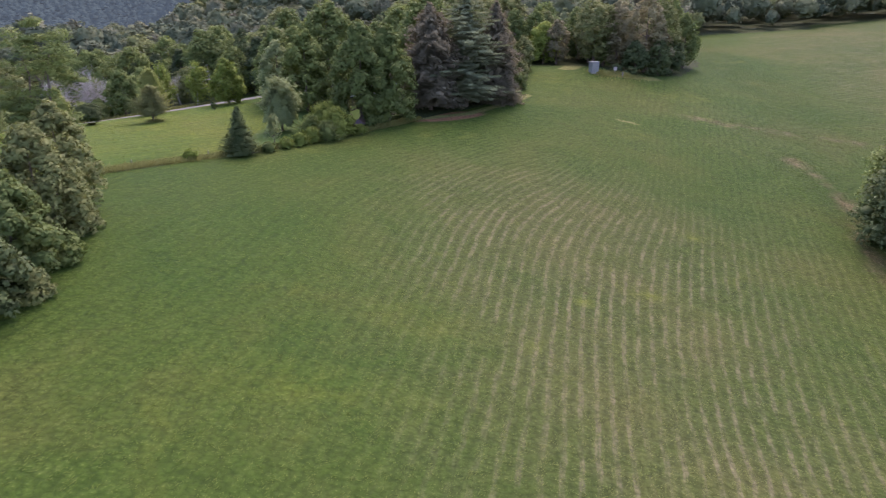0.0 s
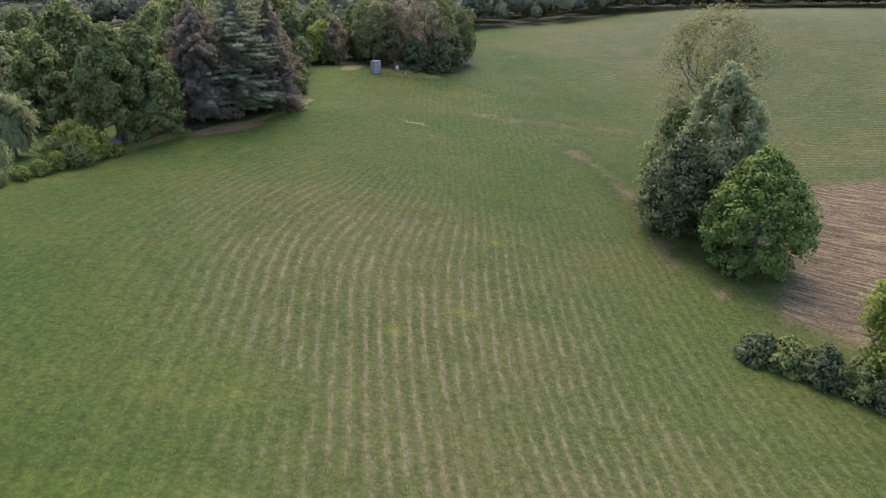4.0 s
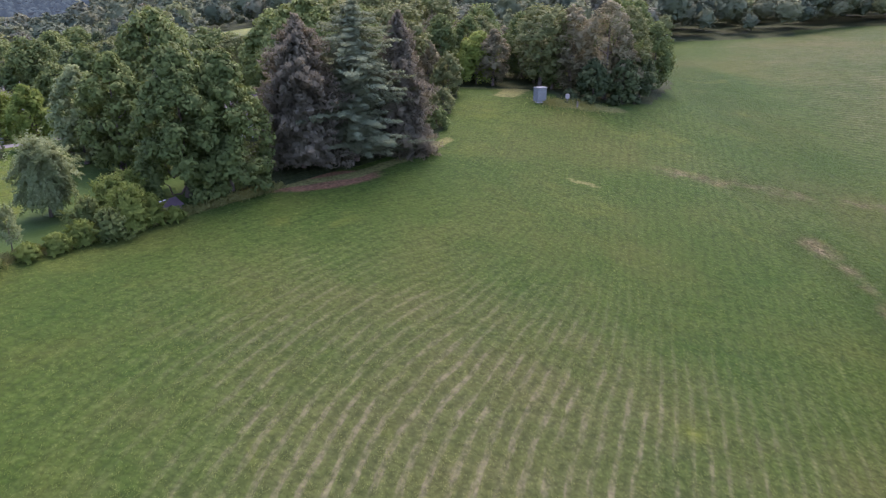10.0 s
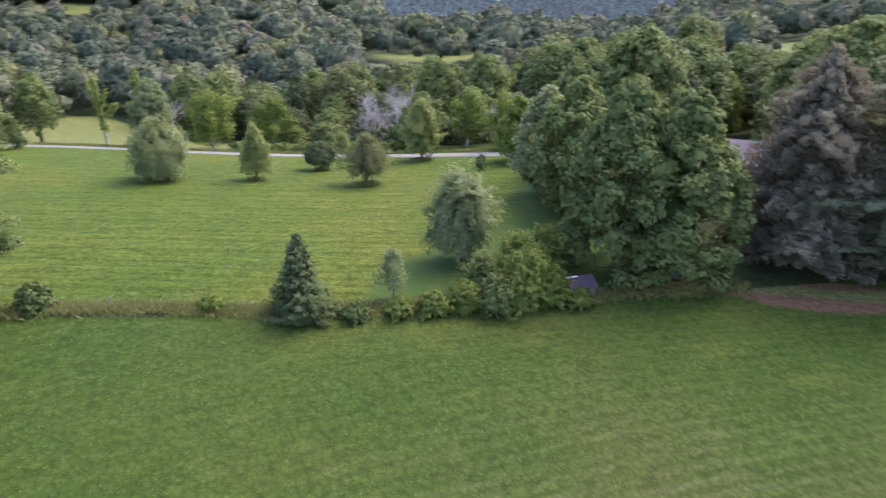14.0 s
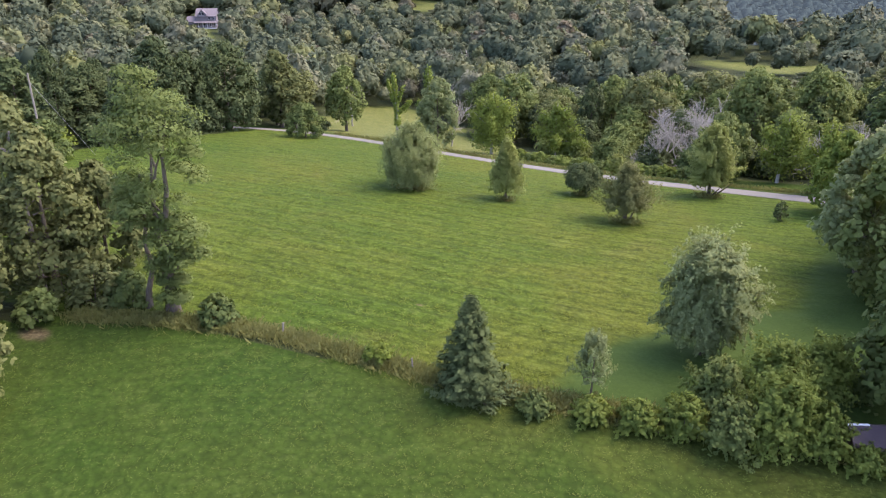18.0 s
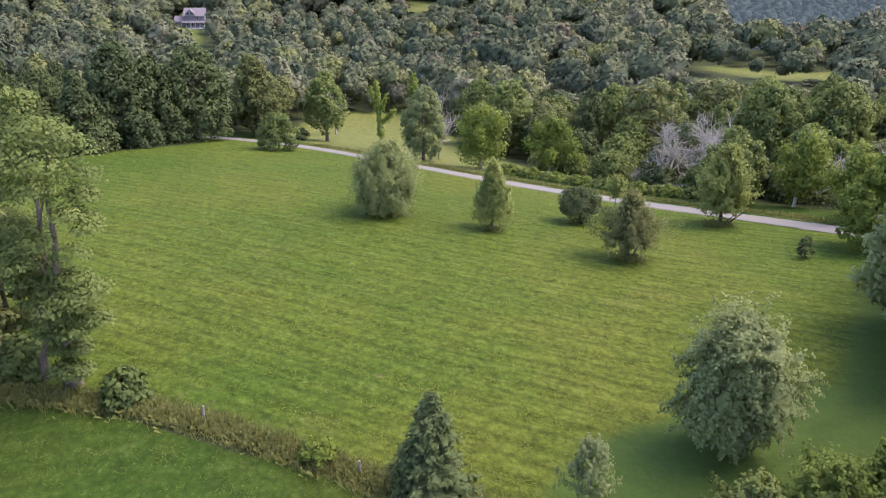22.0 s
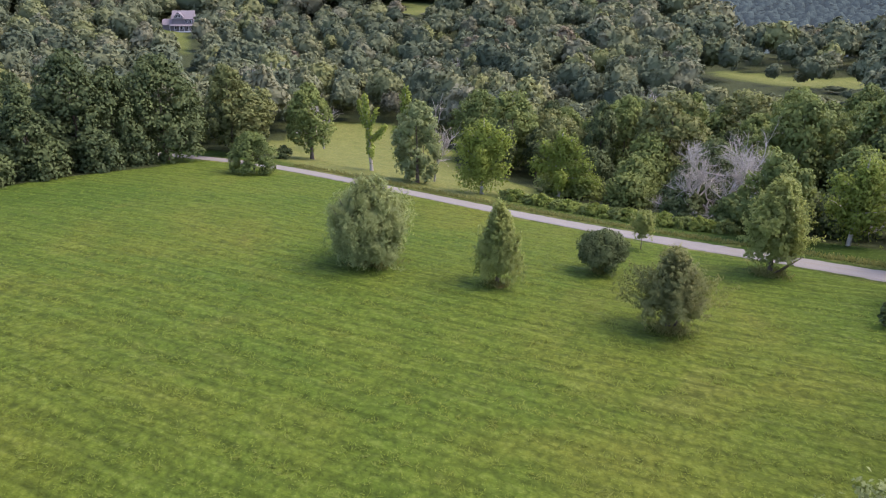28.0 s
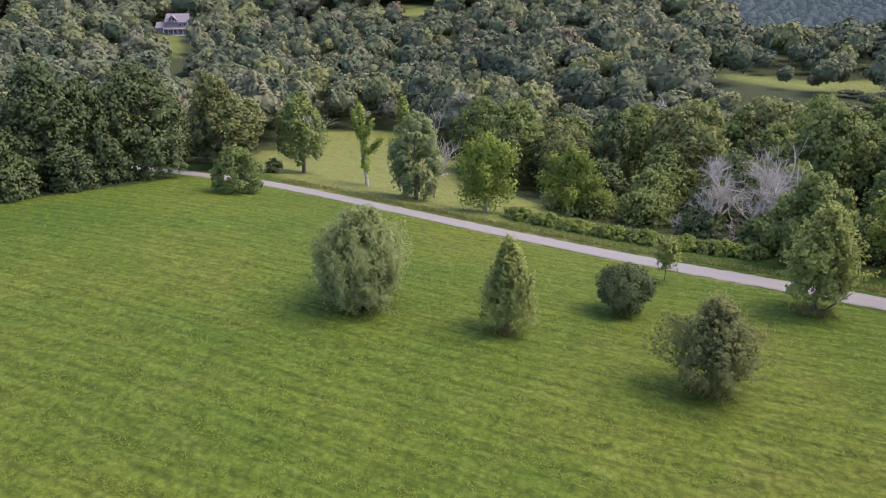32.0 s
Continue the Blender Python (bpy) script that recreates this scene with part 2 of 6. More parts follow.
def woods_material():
    """Many kinds of tree side by side: dark oaks, ashes, olive and yellowing crowns, a few brown ones. Haze is put into
    their colours.
    """
    n = Nodes("hazed_woodland_leaves")
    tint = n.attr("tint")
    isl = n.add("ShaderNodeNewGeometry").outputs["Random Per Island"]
    # paler, greyer and bluer than near leaves, to stand in for distance haze
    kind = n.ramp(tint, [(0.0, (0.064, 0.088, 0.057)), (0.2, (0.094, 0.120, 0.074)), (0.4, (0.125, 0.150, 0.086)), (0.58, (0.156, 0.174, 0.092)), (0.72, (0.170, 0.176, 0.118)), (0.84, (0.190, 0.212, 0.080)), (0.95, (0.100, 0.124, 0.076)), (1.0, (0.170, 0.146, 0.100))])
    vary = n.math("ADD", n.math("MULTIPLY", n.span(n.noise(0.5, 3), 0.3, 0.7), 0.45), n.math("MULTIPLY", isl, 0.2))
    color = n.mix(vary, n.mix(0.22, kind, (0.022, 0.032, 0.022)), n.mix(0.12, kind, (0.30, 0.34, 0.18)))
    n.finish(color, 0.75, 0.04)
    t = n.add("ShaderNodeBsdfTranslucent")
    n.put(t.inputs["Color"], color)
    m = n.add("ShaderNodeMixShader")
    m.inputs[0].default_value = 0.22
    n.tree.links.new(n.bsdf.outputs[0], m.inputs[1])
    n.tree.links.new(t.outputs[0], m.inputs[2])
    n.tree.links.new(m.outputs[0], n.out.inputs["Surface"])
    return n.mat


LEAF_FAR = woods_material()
NEEDLE = leaf_material("spruce_needles", (0.110, 0.102, 0.070), (0.198, 0.184, 0.120), 0.28, gloss=0.0, share=(0.25, 0.4, 0.35))
NEEDLE_BLUE = leaf_material("pine_needles", (0.122, 0.150, 0.088), (0.228, 0.262, 0.146), 0.3, gloss=0.0, share=(0.25, 0.4, 0.35))
NEEDLE_YOUNG = leaf_material("young_spruce_needles", (0.050, 0.078, 0.032), (0.115, 0.148, 0.060), 0.2, gloss=0.03)
DRY = leaf_material("dry_grass_blades", (0.105, 0.136, 0.034), (0.235, 0.232, 0.082), 0.4)
BRAMBLE = leaf_material("bramble_leaves", (0.085, 0.132, 0.026), (0.190, 0.245, 0.055), 0.42)


def bark_material(name, a, b):
    n = Nodes(name)
    tall = n.add("ShaderNodeMapping")
    n.put(tall.inputs["Vector"], n.pos)
    tall.inputs["Scale"].default_value = (6, 6, 1.2)
    f = n.noise(1.5, 6, 0.65, tall.outputs[0])
    n.bump(f, 0.7, 0.04)
    return n.finish(n.ramp(n.math("ADD", n.math("MULTIPLY", f, 0.7), n.math("MULTIPLY", n.noise(0.5), 0.3)), [(0.3, a), (0.7, b)]), 0.9, 0.15)


BARK = bark_material("grey_brown_bark", (0.055, 0.042, 0.032), (0.19, 0.16, 0.13))
BARK_GREY = bark_material("weathered_snag_wood", (0.10, 0.088, 0.078), (0.24, 0.215, 0.195))
BARK_PALE = bark_material("bleached_dead_wood", (0.25, 0.235, 0.205), (0.45, 0.425, 0.380))


def grass_blade_material():
    """Blades green at the foot and paler at the tip, like real grass."""
    n = Nodes("grass_blades")
    isl = n.add("ShaderNodeNewGeometry").outputs["Random Per Island"]
    hay, stub, lush = n.attr("hay"), n.attr("stub"), n.noise(0.05, 4, 0.6)
    f1 = n.ramp(lush, [(0.35, (0.092, 0.118, 0.026)), (0.6, (0.066, 0.112, 0.0190))])
    f2 = n.ramp(lush, [(0.35, (0.140, 0.170, 0.030)), (0.6, (0.105, 0.160, 0.024))])
    color = n.mix(hay, f1, f2)
    color = n.mix(n.math("MULTIPLY", stub, 0.5), color, (0.19, 0.165, 0.085))
    color = n.mix(n.math("MULTIPLY", n.span(isl, 0.6, 1.0), 0.6), color, (0.150, 0.175, 0.048))
    color = n.mix(n.math("MULTIPLY", n.attr("tip"), 0.35), color, (0.180, 0.210, 0.070))
    n.finish(color, 0.8, 0.06)
    t = n.add("ShaderNodeBsdfTranslucent")
    n.put(t.inputs["Color"], color)
    m = n.add("ShaderNodeMixShader")
    m.inputs[0].default_value = 0.4
    n.tree.links.new(n.bsdf.outputs[0], m.inputs[1])
    n.tree.links.new(t.outputs[0], m.inputs[2])
    n.tree.links.new(m.outputs[0], n.out.inputs["Surface"])
    return n.mat


def ground_material():
    n = Nodes("meadow_ground")
    a = {k: n.attr(k) for k in ("hay", "lawn", "bare", "floor", "pale", "stub", "row", "along", "dirt", "verge", "lime")}
    flow = n.add("ShaderNodeCombineXYZ")
    n.put(flow.inputs[0], n.math("MULTIPLY", a["row"], 1.3))
    n.put(flow.inputs[1], n.math("MULTIPLY", a["along"], 0.16))
    streak = n.noise(1.25, 6, 0.62, flow.outputs[0])
    shorter = n.add("ShaderNodeCombineXYZ")
    n.put(shorter.inputs[0], n.math("MULTIPLY", a["row"], 2.0))
    n.put(shorter.inputs[1], n.math("MULTIPLY", a["along"], 0.6))
    short = n.noise(1.3, 5, 0.6, shorter.outputs[0], 0.4)
    fine = n.noise(5.0, 5, 0.7)
    tussock = n.noise(1.5, 5, 0.62, None, 0.6)
    mid = n.noise(0.45, 4, 0.6)
    broad = n.noise(0.045, 5, 0.6, None, 0.4)
    patchy = n.noise(0.11, 3, 0.6, None, 1.0)
    # lower field
    c1 = n.ramp(broad, [(0.35, (0.0560, 0.0740, 0.0140)), (0.48, (0.0395, 0.0690, 0.0102)), (0.64, (0.0285, 0.0620, 0.0083))])
    dry = n.ramp(broad, [(0.35, (0.0880, 0.0830, 0.0320)), (0.6, (0.0640, 0.0735, 0.0230))])
    c1 = n.mix(n.math("MULTIPLY", n.span(n.math("ADD", a["stub"], n.math("MULTIPLY", n.math("SUBTRACT", patchy, 0.5), 0.8)), 0.0, 1.0), 0.62), c1, dry)
    c1 = n.mix(n.math("MULTIPLY", n.span(patchy, 0.60, 0.74), 0.5), c1, (0.0800, 0.1020, 0.0150))
    # mown hay field
    c2 = n.ramp(broad, [(0.36, (0.096, 0.117, 0.0165)), (0.5, (0.071, 0.108, 0.0130)), (0.64, (0.051, 0.094, 0.0108))])
    c2 = n.mix(n.math("MULTIPLY", n.span(patchy, 0.58, 0.75), 0.35), c2, (0.1150, 0.1180, 0.0290))
    color = n.mix(a["hay"], c1, c2)
    # swath lines and stubble
    wob = n.math("ADD", a["row"], n.math("MULTIPLY", n.math("SUBTRACT", n.noise(0.30, 4), 0.5), 0.75))
    wave = n.math("SINE", n.math("MULTIPLY", wob, 2 * math.pi / 1.27))
    line = n.span(wave, 0.2, 0.85)
    broken = n.span(n.math("ADD", n.math("MULTIPLY", streak, 0.6), n.math("MULTIPLY", patchy, 0.4)), 0.38, 0.58)
    stubble = n.math("MULTIPLY", n.math("MULTIPLY", line, broken), n.span(a["stub"], 0.08, 0.9), True)
    color = n.mix(n.math("MULTIPLY", n.math("MULTIPLY", a["stub"], n.span(mid, 0.35, 0.75)), 0.3), color, (0.110, 0.106, 0.050))
    color = n.mix(n.math("MULTIPLY", stubble, n.span(short, 0.36, 0.60, 0.2, 0.7)), color, (0.155, 0.134, 0.080))
    soft_line = n.math("MULTIPLY", n.span(wave, -0.2, -0.95), n.span(streak, 0.30, 0.55))
    lower_rows = n.math("MULTIPLY", n.span(mid, 0.32, 0.62, 0.35, 1.0), n.math("ADD", 0.26, n.math("ADD", n.math("MULTIPLY", a["hay"], 0.34), n.math("MULTIPLY", a["stub"], 0.2))))
    color = n.mix(n.math("MULTIPLY", soft_line, lower_rows), color, n.mix(0.68, color, (0.010, 0.020, 0.003)))
    color = n.mix(n.math("MULTIPLY", a["lime"], n.span(mid, 0.3, 0.7)), color, (0.125, 0.150, 0.018))
    # other covers
    # lawn: mown green, its colour also darkened for the trees' shade
    color = n.mix(a["lawn"], color, n.ramp(fine, [(0.3, (0.034, 0.066, 0.013)), (0.7, (0.050, 0.084, 0.019))]))
    color = n.mix(a["pale"], color, n.ramp(mid, [(0.3, (0.105, 0.130, 0.032)), (0.7, (0.155, 0.165, 0.050))]))
    soil = n.ramp(n.math("ADD", n.math("MULTIPLY", streak, 0.6), n.math("MULTIPLY", fine, 0.4)), [(0.40, (0.058, 0.043, 0.021)), (0.50, (0.098, 0.076, 0.038)), (0.60, (0.185, 0.152, 0.082))])
    color = n.mix(n.span(n.math("ADD", a["bare"], n.math("MULTIPLY", n.math("SUBTRACT", n.math("ADD", n.math("MULTIPLY", mid, 0.5), n.math("MULTIPLY", patchy, 0.5)), 0.5), 1.5)), 0.30, 0.9), color, soil)
    color = n.mix(n.span(n.math("ADD", a["dirt"], n.math("MULTIPLY", n.math("SUBTRACT", mid, 0.5), 0.6)), 0.35, 0.65), color, n.ramp(fine, [(0.3, (0.118, 0.062, 0.032)), (0.7, (0.205, 0.114, 0.062))]))
    color = n.mix(n.span(n.math("ADD", a["verge"], n.math("MULTIPLY", n.math("SUBTRACT", mid, 0.5), 0.8)), 0.4, 0.75), color, n.ramp(fine, [(0.3, (0.090, 0.104, 0.028)), (0.7, (0.175, 0.168, 0.062))]))
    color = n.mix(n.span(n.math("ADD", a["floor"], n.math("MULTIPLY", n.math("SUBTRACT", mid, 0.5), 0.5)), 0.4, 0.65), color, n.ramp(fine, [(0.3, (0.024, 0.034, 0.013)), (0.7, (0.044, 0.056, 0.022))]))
    # mottling of the sward: tussocks, strands, blades; low relief darker, high relief paler
    clumps = n.noise(1.0, 6, 0.68, None, 0.3)
    plain = n.math("SUBTRACT", 1.0, n.math("MULTIPLY", a["lawn"], 0.8))
    relief = n.math("ADD", n.math("MULTIPLY", tussock, 0.30), n.math("ADD", n.math("MULTIPLY", n.math("ADD", n.math("MULTIPLY", streak, 0.6), n.math("MULTIPLY", short, 0.4)), 0.52), n.math("MULTIPLY", fine, 0.18)))
    rel = n.add("ShaderNodeMix", data_type="FLOAT")
    n.put(rel.inputs[0], a["hay"])
    n.put(rel.inputs[2], n.math("ADD", n.math("MULTIPLY", relief, 0.75), n.math("MULTIPLY", clumps, 0.25)))
    n.put(rel.inputs[3], relief)
    relief = rel.outputs[0]
    calm = n.math("ADD", n.math("MULTIPLY", a["hay"], 0.18), 0.82)
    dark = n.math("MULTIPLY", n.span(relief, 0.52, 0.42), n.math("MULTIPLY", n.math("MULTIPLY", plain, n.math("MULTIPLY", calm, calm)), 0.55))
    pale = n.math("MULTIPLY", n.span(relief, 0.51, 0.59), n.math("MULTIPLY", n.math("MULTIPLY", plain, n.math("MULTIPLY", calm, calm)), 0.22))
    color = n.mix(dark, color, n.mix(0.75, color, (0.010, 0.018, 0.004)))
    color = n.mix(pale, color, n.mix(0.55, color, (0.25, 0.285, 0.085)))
    # single tufts: paler heads, the shade between them painted as darker feet
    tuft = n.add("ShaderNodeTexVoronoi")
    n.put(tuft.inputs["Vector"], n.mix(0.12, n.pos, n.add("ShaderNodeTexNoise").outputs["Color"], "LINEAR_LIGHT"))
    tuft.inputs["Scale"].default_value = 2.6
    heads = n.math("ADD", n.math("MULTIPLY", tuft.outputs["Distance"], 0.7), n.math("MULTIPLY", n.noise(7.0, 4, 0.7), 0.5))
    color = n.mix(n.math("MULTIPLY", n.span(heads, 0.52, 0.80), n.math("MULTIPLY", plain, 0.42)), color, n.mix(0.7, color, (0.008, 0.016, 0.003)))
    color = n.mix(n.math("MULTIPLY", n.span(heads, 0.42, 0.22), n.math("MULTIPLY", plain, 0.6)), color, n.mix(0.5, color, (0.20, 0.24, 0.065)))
    relief = n.math("SUBTRACT", relief, n.math("MULTIPLY", heads, 0.25))
    n.bump(n.math("MULTIPLY", relief, plain), 0.9, 0.4)
    return n.finish(color, 0.9, 0.08)


def gravel_material():
    n = Nodes("pale_gravel")
    fine = n.noise(14, 4, 0.7)
    track = n.attr("track")
    c = n.ramp(fine, [(0.3, (0.132, 0.129, 0.119)), (0.7, (0.205, 0.201, 0.186))])
    c = n.mix(n.math("MULTIPLY", n.span(n.math("ADD", track, n.math("MULTIPLY", n.math("SUBTRACT", n.noise(0.6, 4), 0.5), 1.2)), 0.45, 0.9), 0.5), c, (0.16, 0.15, 0.12))
    n.bump(fine, 0.5, 0.03)
    return n.finish(c, 0.9, 0.15)


def plain_material(name, a, b, scale=3.0, rough=0.6, metal=0.0, bump=0.2):
    n = Nodes(name)
    f = n.noise(scale, 5, 0.65)
    n.bump(f, bump, 0.02)
    return n.finish(n.ramp(n.math("ADD", n.math("MULTIPLY", f, 0.7), n.math("MULTIPLY", n.noise(scale * 0.2), 0.3)), [(0.32, a), (0.68, b)]), rough, 0.3, metal)


GROUND = ground_material()
BLADE = grass_blade_material()
GRAVEL = gravel_material()
SIDING = plain_material("pale_lilac_siding", (0.140, 0.128, 0.138), (0.190, 0.174, 0.184), 1.5, 0.6)
ROOFING = plain_material("grey_shingle_roof", (0.130, 0.115, 0.122), (0.185, 0.168, 0.175), 2.5, 0.85)
WHITE = plain_material("white_paint", (0.58, 0.58, 0.59), (0.70, 0.70, 0.70), 4.0, 0.5)
GALV = plain_material("weathered_grey_metal", (0.15, 0.162, 0.158), (0.22, 0.235, 0.23), 3.0, 0.5, 0.1)
GLASS_DARK = plain_material("dark_window_glass", (0.02, 0.022, 0.028), (0.035, 0.038, 0.045), 1.0, 0.1)
PURPLE = plain_material("dull_purple_roof_metal", (0.036, 0.026, 0.031), (0.060, 0.045, 0.052), 2.0, 0.45)
POST = plain_material("weathered_post_wood", (0.15, 0.135, 0.115), (0.27, 0.245, 0.21), 8.0, 0.85)
STONE = plain_material("pale_field_stone", (0.26, 0.24, 0.22), (0.42, 0.40, 0.37), 5.0, 0.85)

# ---------------------------------------------------------------- mesh tools


def mesh_from(name, verts, faces, material, smooth=False, floats=None, normals=None):
    """A mesh from numpy arrays; faces all have the same number of corners."""
    me = bpy.data.meshes.new(name)
    v, f = np.asarray(verts, np.float32), np.asarray(faces, np.int32)
    k = f.shape[1]
    me.vertices.add(len(v))
    me.vertices.foreach_set("co", v.ravel())
    me.loops.add(f.size)
    me.loops.foreach_set("vertex_index", f.ravel())
    me.polygons.add(len(f))
    me.polygons.foreach_set("loop_start", np.arange(0, f.size, k, dtype=np.int32))
    me.polygons.foreach_set("loop_total", np.full(len(f), k, np.int32))
    if smooth:
        me.polygons.foreach_set("use_smooth", np.ones(len(f), bool))
    for key, val in (floats or {}).items():
        at = me.attributes.new(key, "FLOAT", "POINT")
        at.data.foreach_set("value", np.asarray(val, np.float32))
    me.materials.append(material)
    me.update(calc_edges=True)
    if normals is not None:
        me.normals_split_custom_set_from_vertices(np.asarray(normals, np.float32))
    return me


def part(name, mesh, parent, label="", at=None):
    ob = new(name, mesh)
    ob.parent = parent
    if at is not None:
        ob.matrix_local = at
    if label:
        ob["label"] = label
    return ob


def thing(name, m, label, category, group="", kind=""):
    ob = new(name)
    ob.empty_display_size = 0.3
    ob.matrix_basis = m
    return tagged(ob, label, category, group, kind)


class Shape:
    """Gathers quads (and triangles as quads with a doubled corner left out) into one mesh."""

    def __init__(self):
        self.bm = bmesh.new()

    def box(self, lo, hi, bevel=0.0):
        c = [(a + b) / 2 for a, b in zip(lo, hi)]
        s = [b - a for a, b in zip(lo, hi)]
        r = bmesh.ops.create_cube(self.bm, size=1.0, matrix=Matrix.Translation(c) @ Matrix.Diagonal((*s, 1)))
        if bevel:
            edges = list({e for v in r["verts"] for e in v.link_edges})
            bmesh.ops.bevel(self.bm, geom=edges, offset=bevel, segments=2, affect="EDGES")
        return self

    def poly(self, pts, thick):
        """A flat outline pushed out by the vector thick."""
        t = Vector(thick)
        a = [self.bm.verts.new(p) for p in pts]
        b = [self.bm.verts.new(Vector(p) + t) for p in pts]
        self.bm.faces.new(a)
        self.bm.faces.new(list(reversed(b)))
        for i in range(len(a)):
            j = (i + 1) % len(a)
            self.bm.faces.new((a[j], a[i], b[i], b[j]))
        return self

    def cyl(self, p, r, h, seg=12, r2=None):
        bmesh.ops.create_cone(self.bm, cap_ends=True, segments=seg, radius1=r, radius2=r if r2 is None else r2, depth=h, matrix=Matrix.Translation((p[0], p[1], p[2] + h / 2)))
        return self

    def done(self, name, material):
        bmesh.ops.recalc_face_normals(self.bm, faces=self.bm.faces)
        me = bpy.data.meshes.new(name)
        self.bm.to_mesh(me)
        self.bm.free()
        me.materials.append(material)
        return me


def tube_arrays(path, radii, sides=7):
    p = np.asarray(path, float)
    n = len(p)
    d = np.gradient(p, axis=0)
    d /= np.linalg.norm(d, axis=1)[:, None] + 1e-9
    ref = np.where(np.abs(d[:, 2:3]) > 0.9, np.array([[1.0, 0, 0]]), np.array([[0, 0, 1.0]]))
    a = np.cross(d, ref)
    a /= np.linalg.norm(a, axis=1)[:, None] + 1e-9
    b = np.cross(d, a)
    w = np.linspace(0, 2 * np.pi, sides, endpoint=False)
    v = p[:, None] + np.asarray(radii)[:, None, None] * (np.cos(w)[None, :, None] * a[:, None] + np.sin(w)[None, :, None] * b[:, None])
    i = np.arange(n - 1)[:, None] * sides
    k = np.arange(sides)[None]
    k2 = (k + 1) % sides
    f = np.stack([i + k, i + k2, i + sides + k2, i + sides + k], -1).reshape(-1, 4)
    return v.reshape(-1, 3), f


def joined(pieces):
    vs, fs, at = [], [], 0
    for v, f in pieces:
        vs.append(v)
        fs.append(f + at)
        at += len(v)
    return np.concatenate(vs), np.concatenate(fs)


def unit(v):
    return v / (np.linalg.norm(v, axis=-1, keepdims=True) + 1e-9)


def leaves(rng, c, out, length, width, droop=0.3, loose=0.42):
    """Diamond leaves (or leaf sprays) at the points c, facing roughly along out."""
    n = len(c)
    nrm = unit(out + loose * rng.normal(size=(n, 3)))
    t = unit(np.cross(nrm, rng.normal(size=(n, 3))))
    t = unit(t + np.array([0, 0, -droop]))
    b = unit(np.cross(nrm, t))
    s = rng.uniform(0.7, 1.35, n)[:, None]
    L, W = length * s / 2, width * s / 2
    fold = nrm * W * 0.35
    v = np.stack([c - t * L, c - b * W + fold - t * L * 0.1, c + t * L, c + b * W + fold - t * L * 0.1], 1).reshape(-1, 3)
    soft = np.repeat(unit(unit(out) + 0.4 * nrm + np.array([0, 0, 0.35])), 4, axis=0)
    return v, np.arange(4 * n).reshape(-1, 4), soft


def sphere_dirs(rng, n):
    return unit(rng.normal(size=(n, 3)))


CUBE = np.array([[x, y, z] for x in (-1, 1) for y in (-1, 1) for z in (-1, 1)], float) / math.sqrt(3)
CUBE_FACES = np.array([[0, 1, 3, 2], [4, 6, 7, 5], [0, 4, 5, 1], [2, 3, 7, 6], [0, 2, 6, 4], [1, 5, 7, 3]])


def clump_cores(rng, cores, size):
    """Small dense hearts of twigs and inner leaves inside the leaf clumps."""
    vs, ns = [], []
    for c, r in cores:
        q, _ = np.linalg.qr(rng.normal(size=(3, 3)))
        if np.linalg.det(q) < 0:
            q[:, 0] *= -1
        d = CUBE @ q.T
        v = c + d * r * size * rng.uniform(0.75, 1.25, (8, 1))
        v[:, 2] = np.maximum(v[:, 2], 0.05)
        vs.append(v)
        ns.append(unit(d + np.array([0, 0, 0.3])))
    f = CUBE_FACES[None] + 8 * np.arange(len(cores))[:, None, None]
    return np.concatenate(vs), f.reshape(-1, 4), np.concatenate(ns)


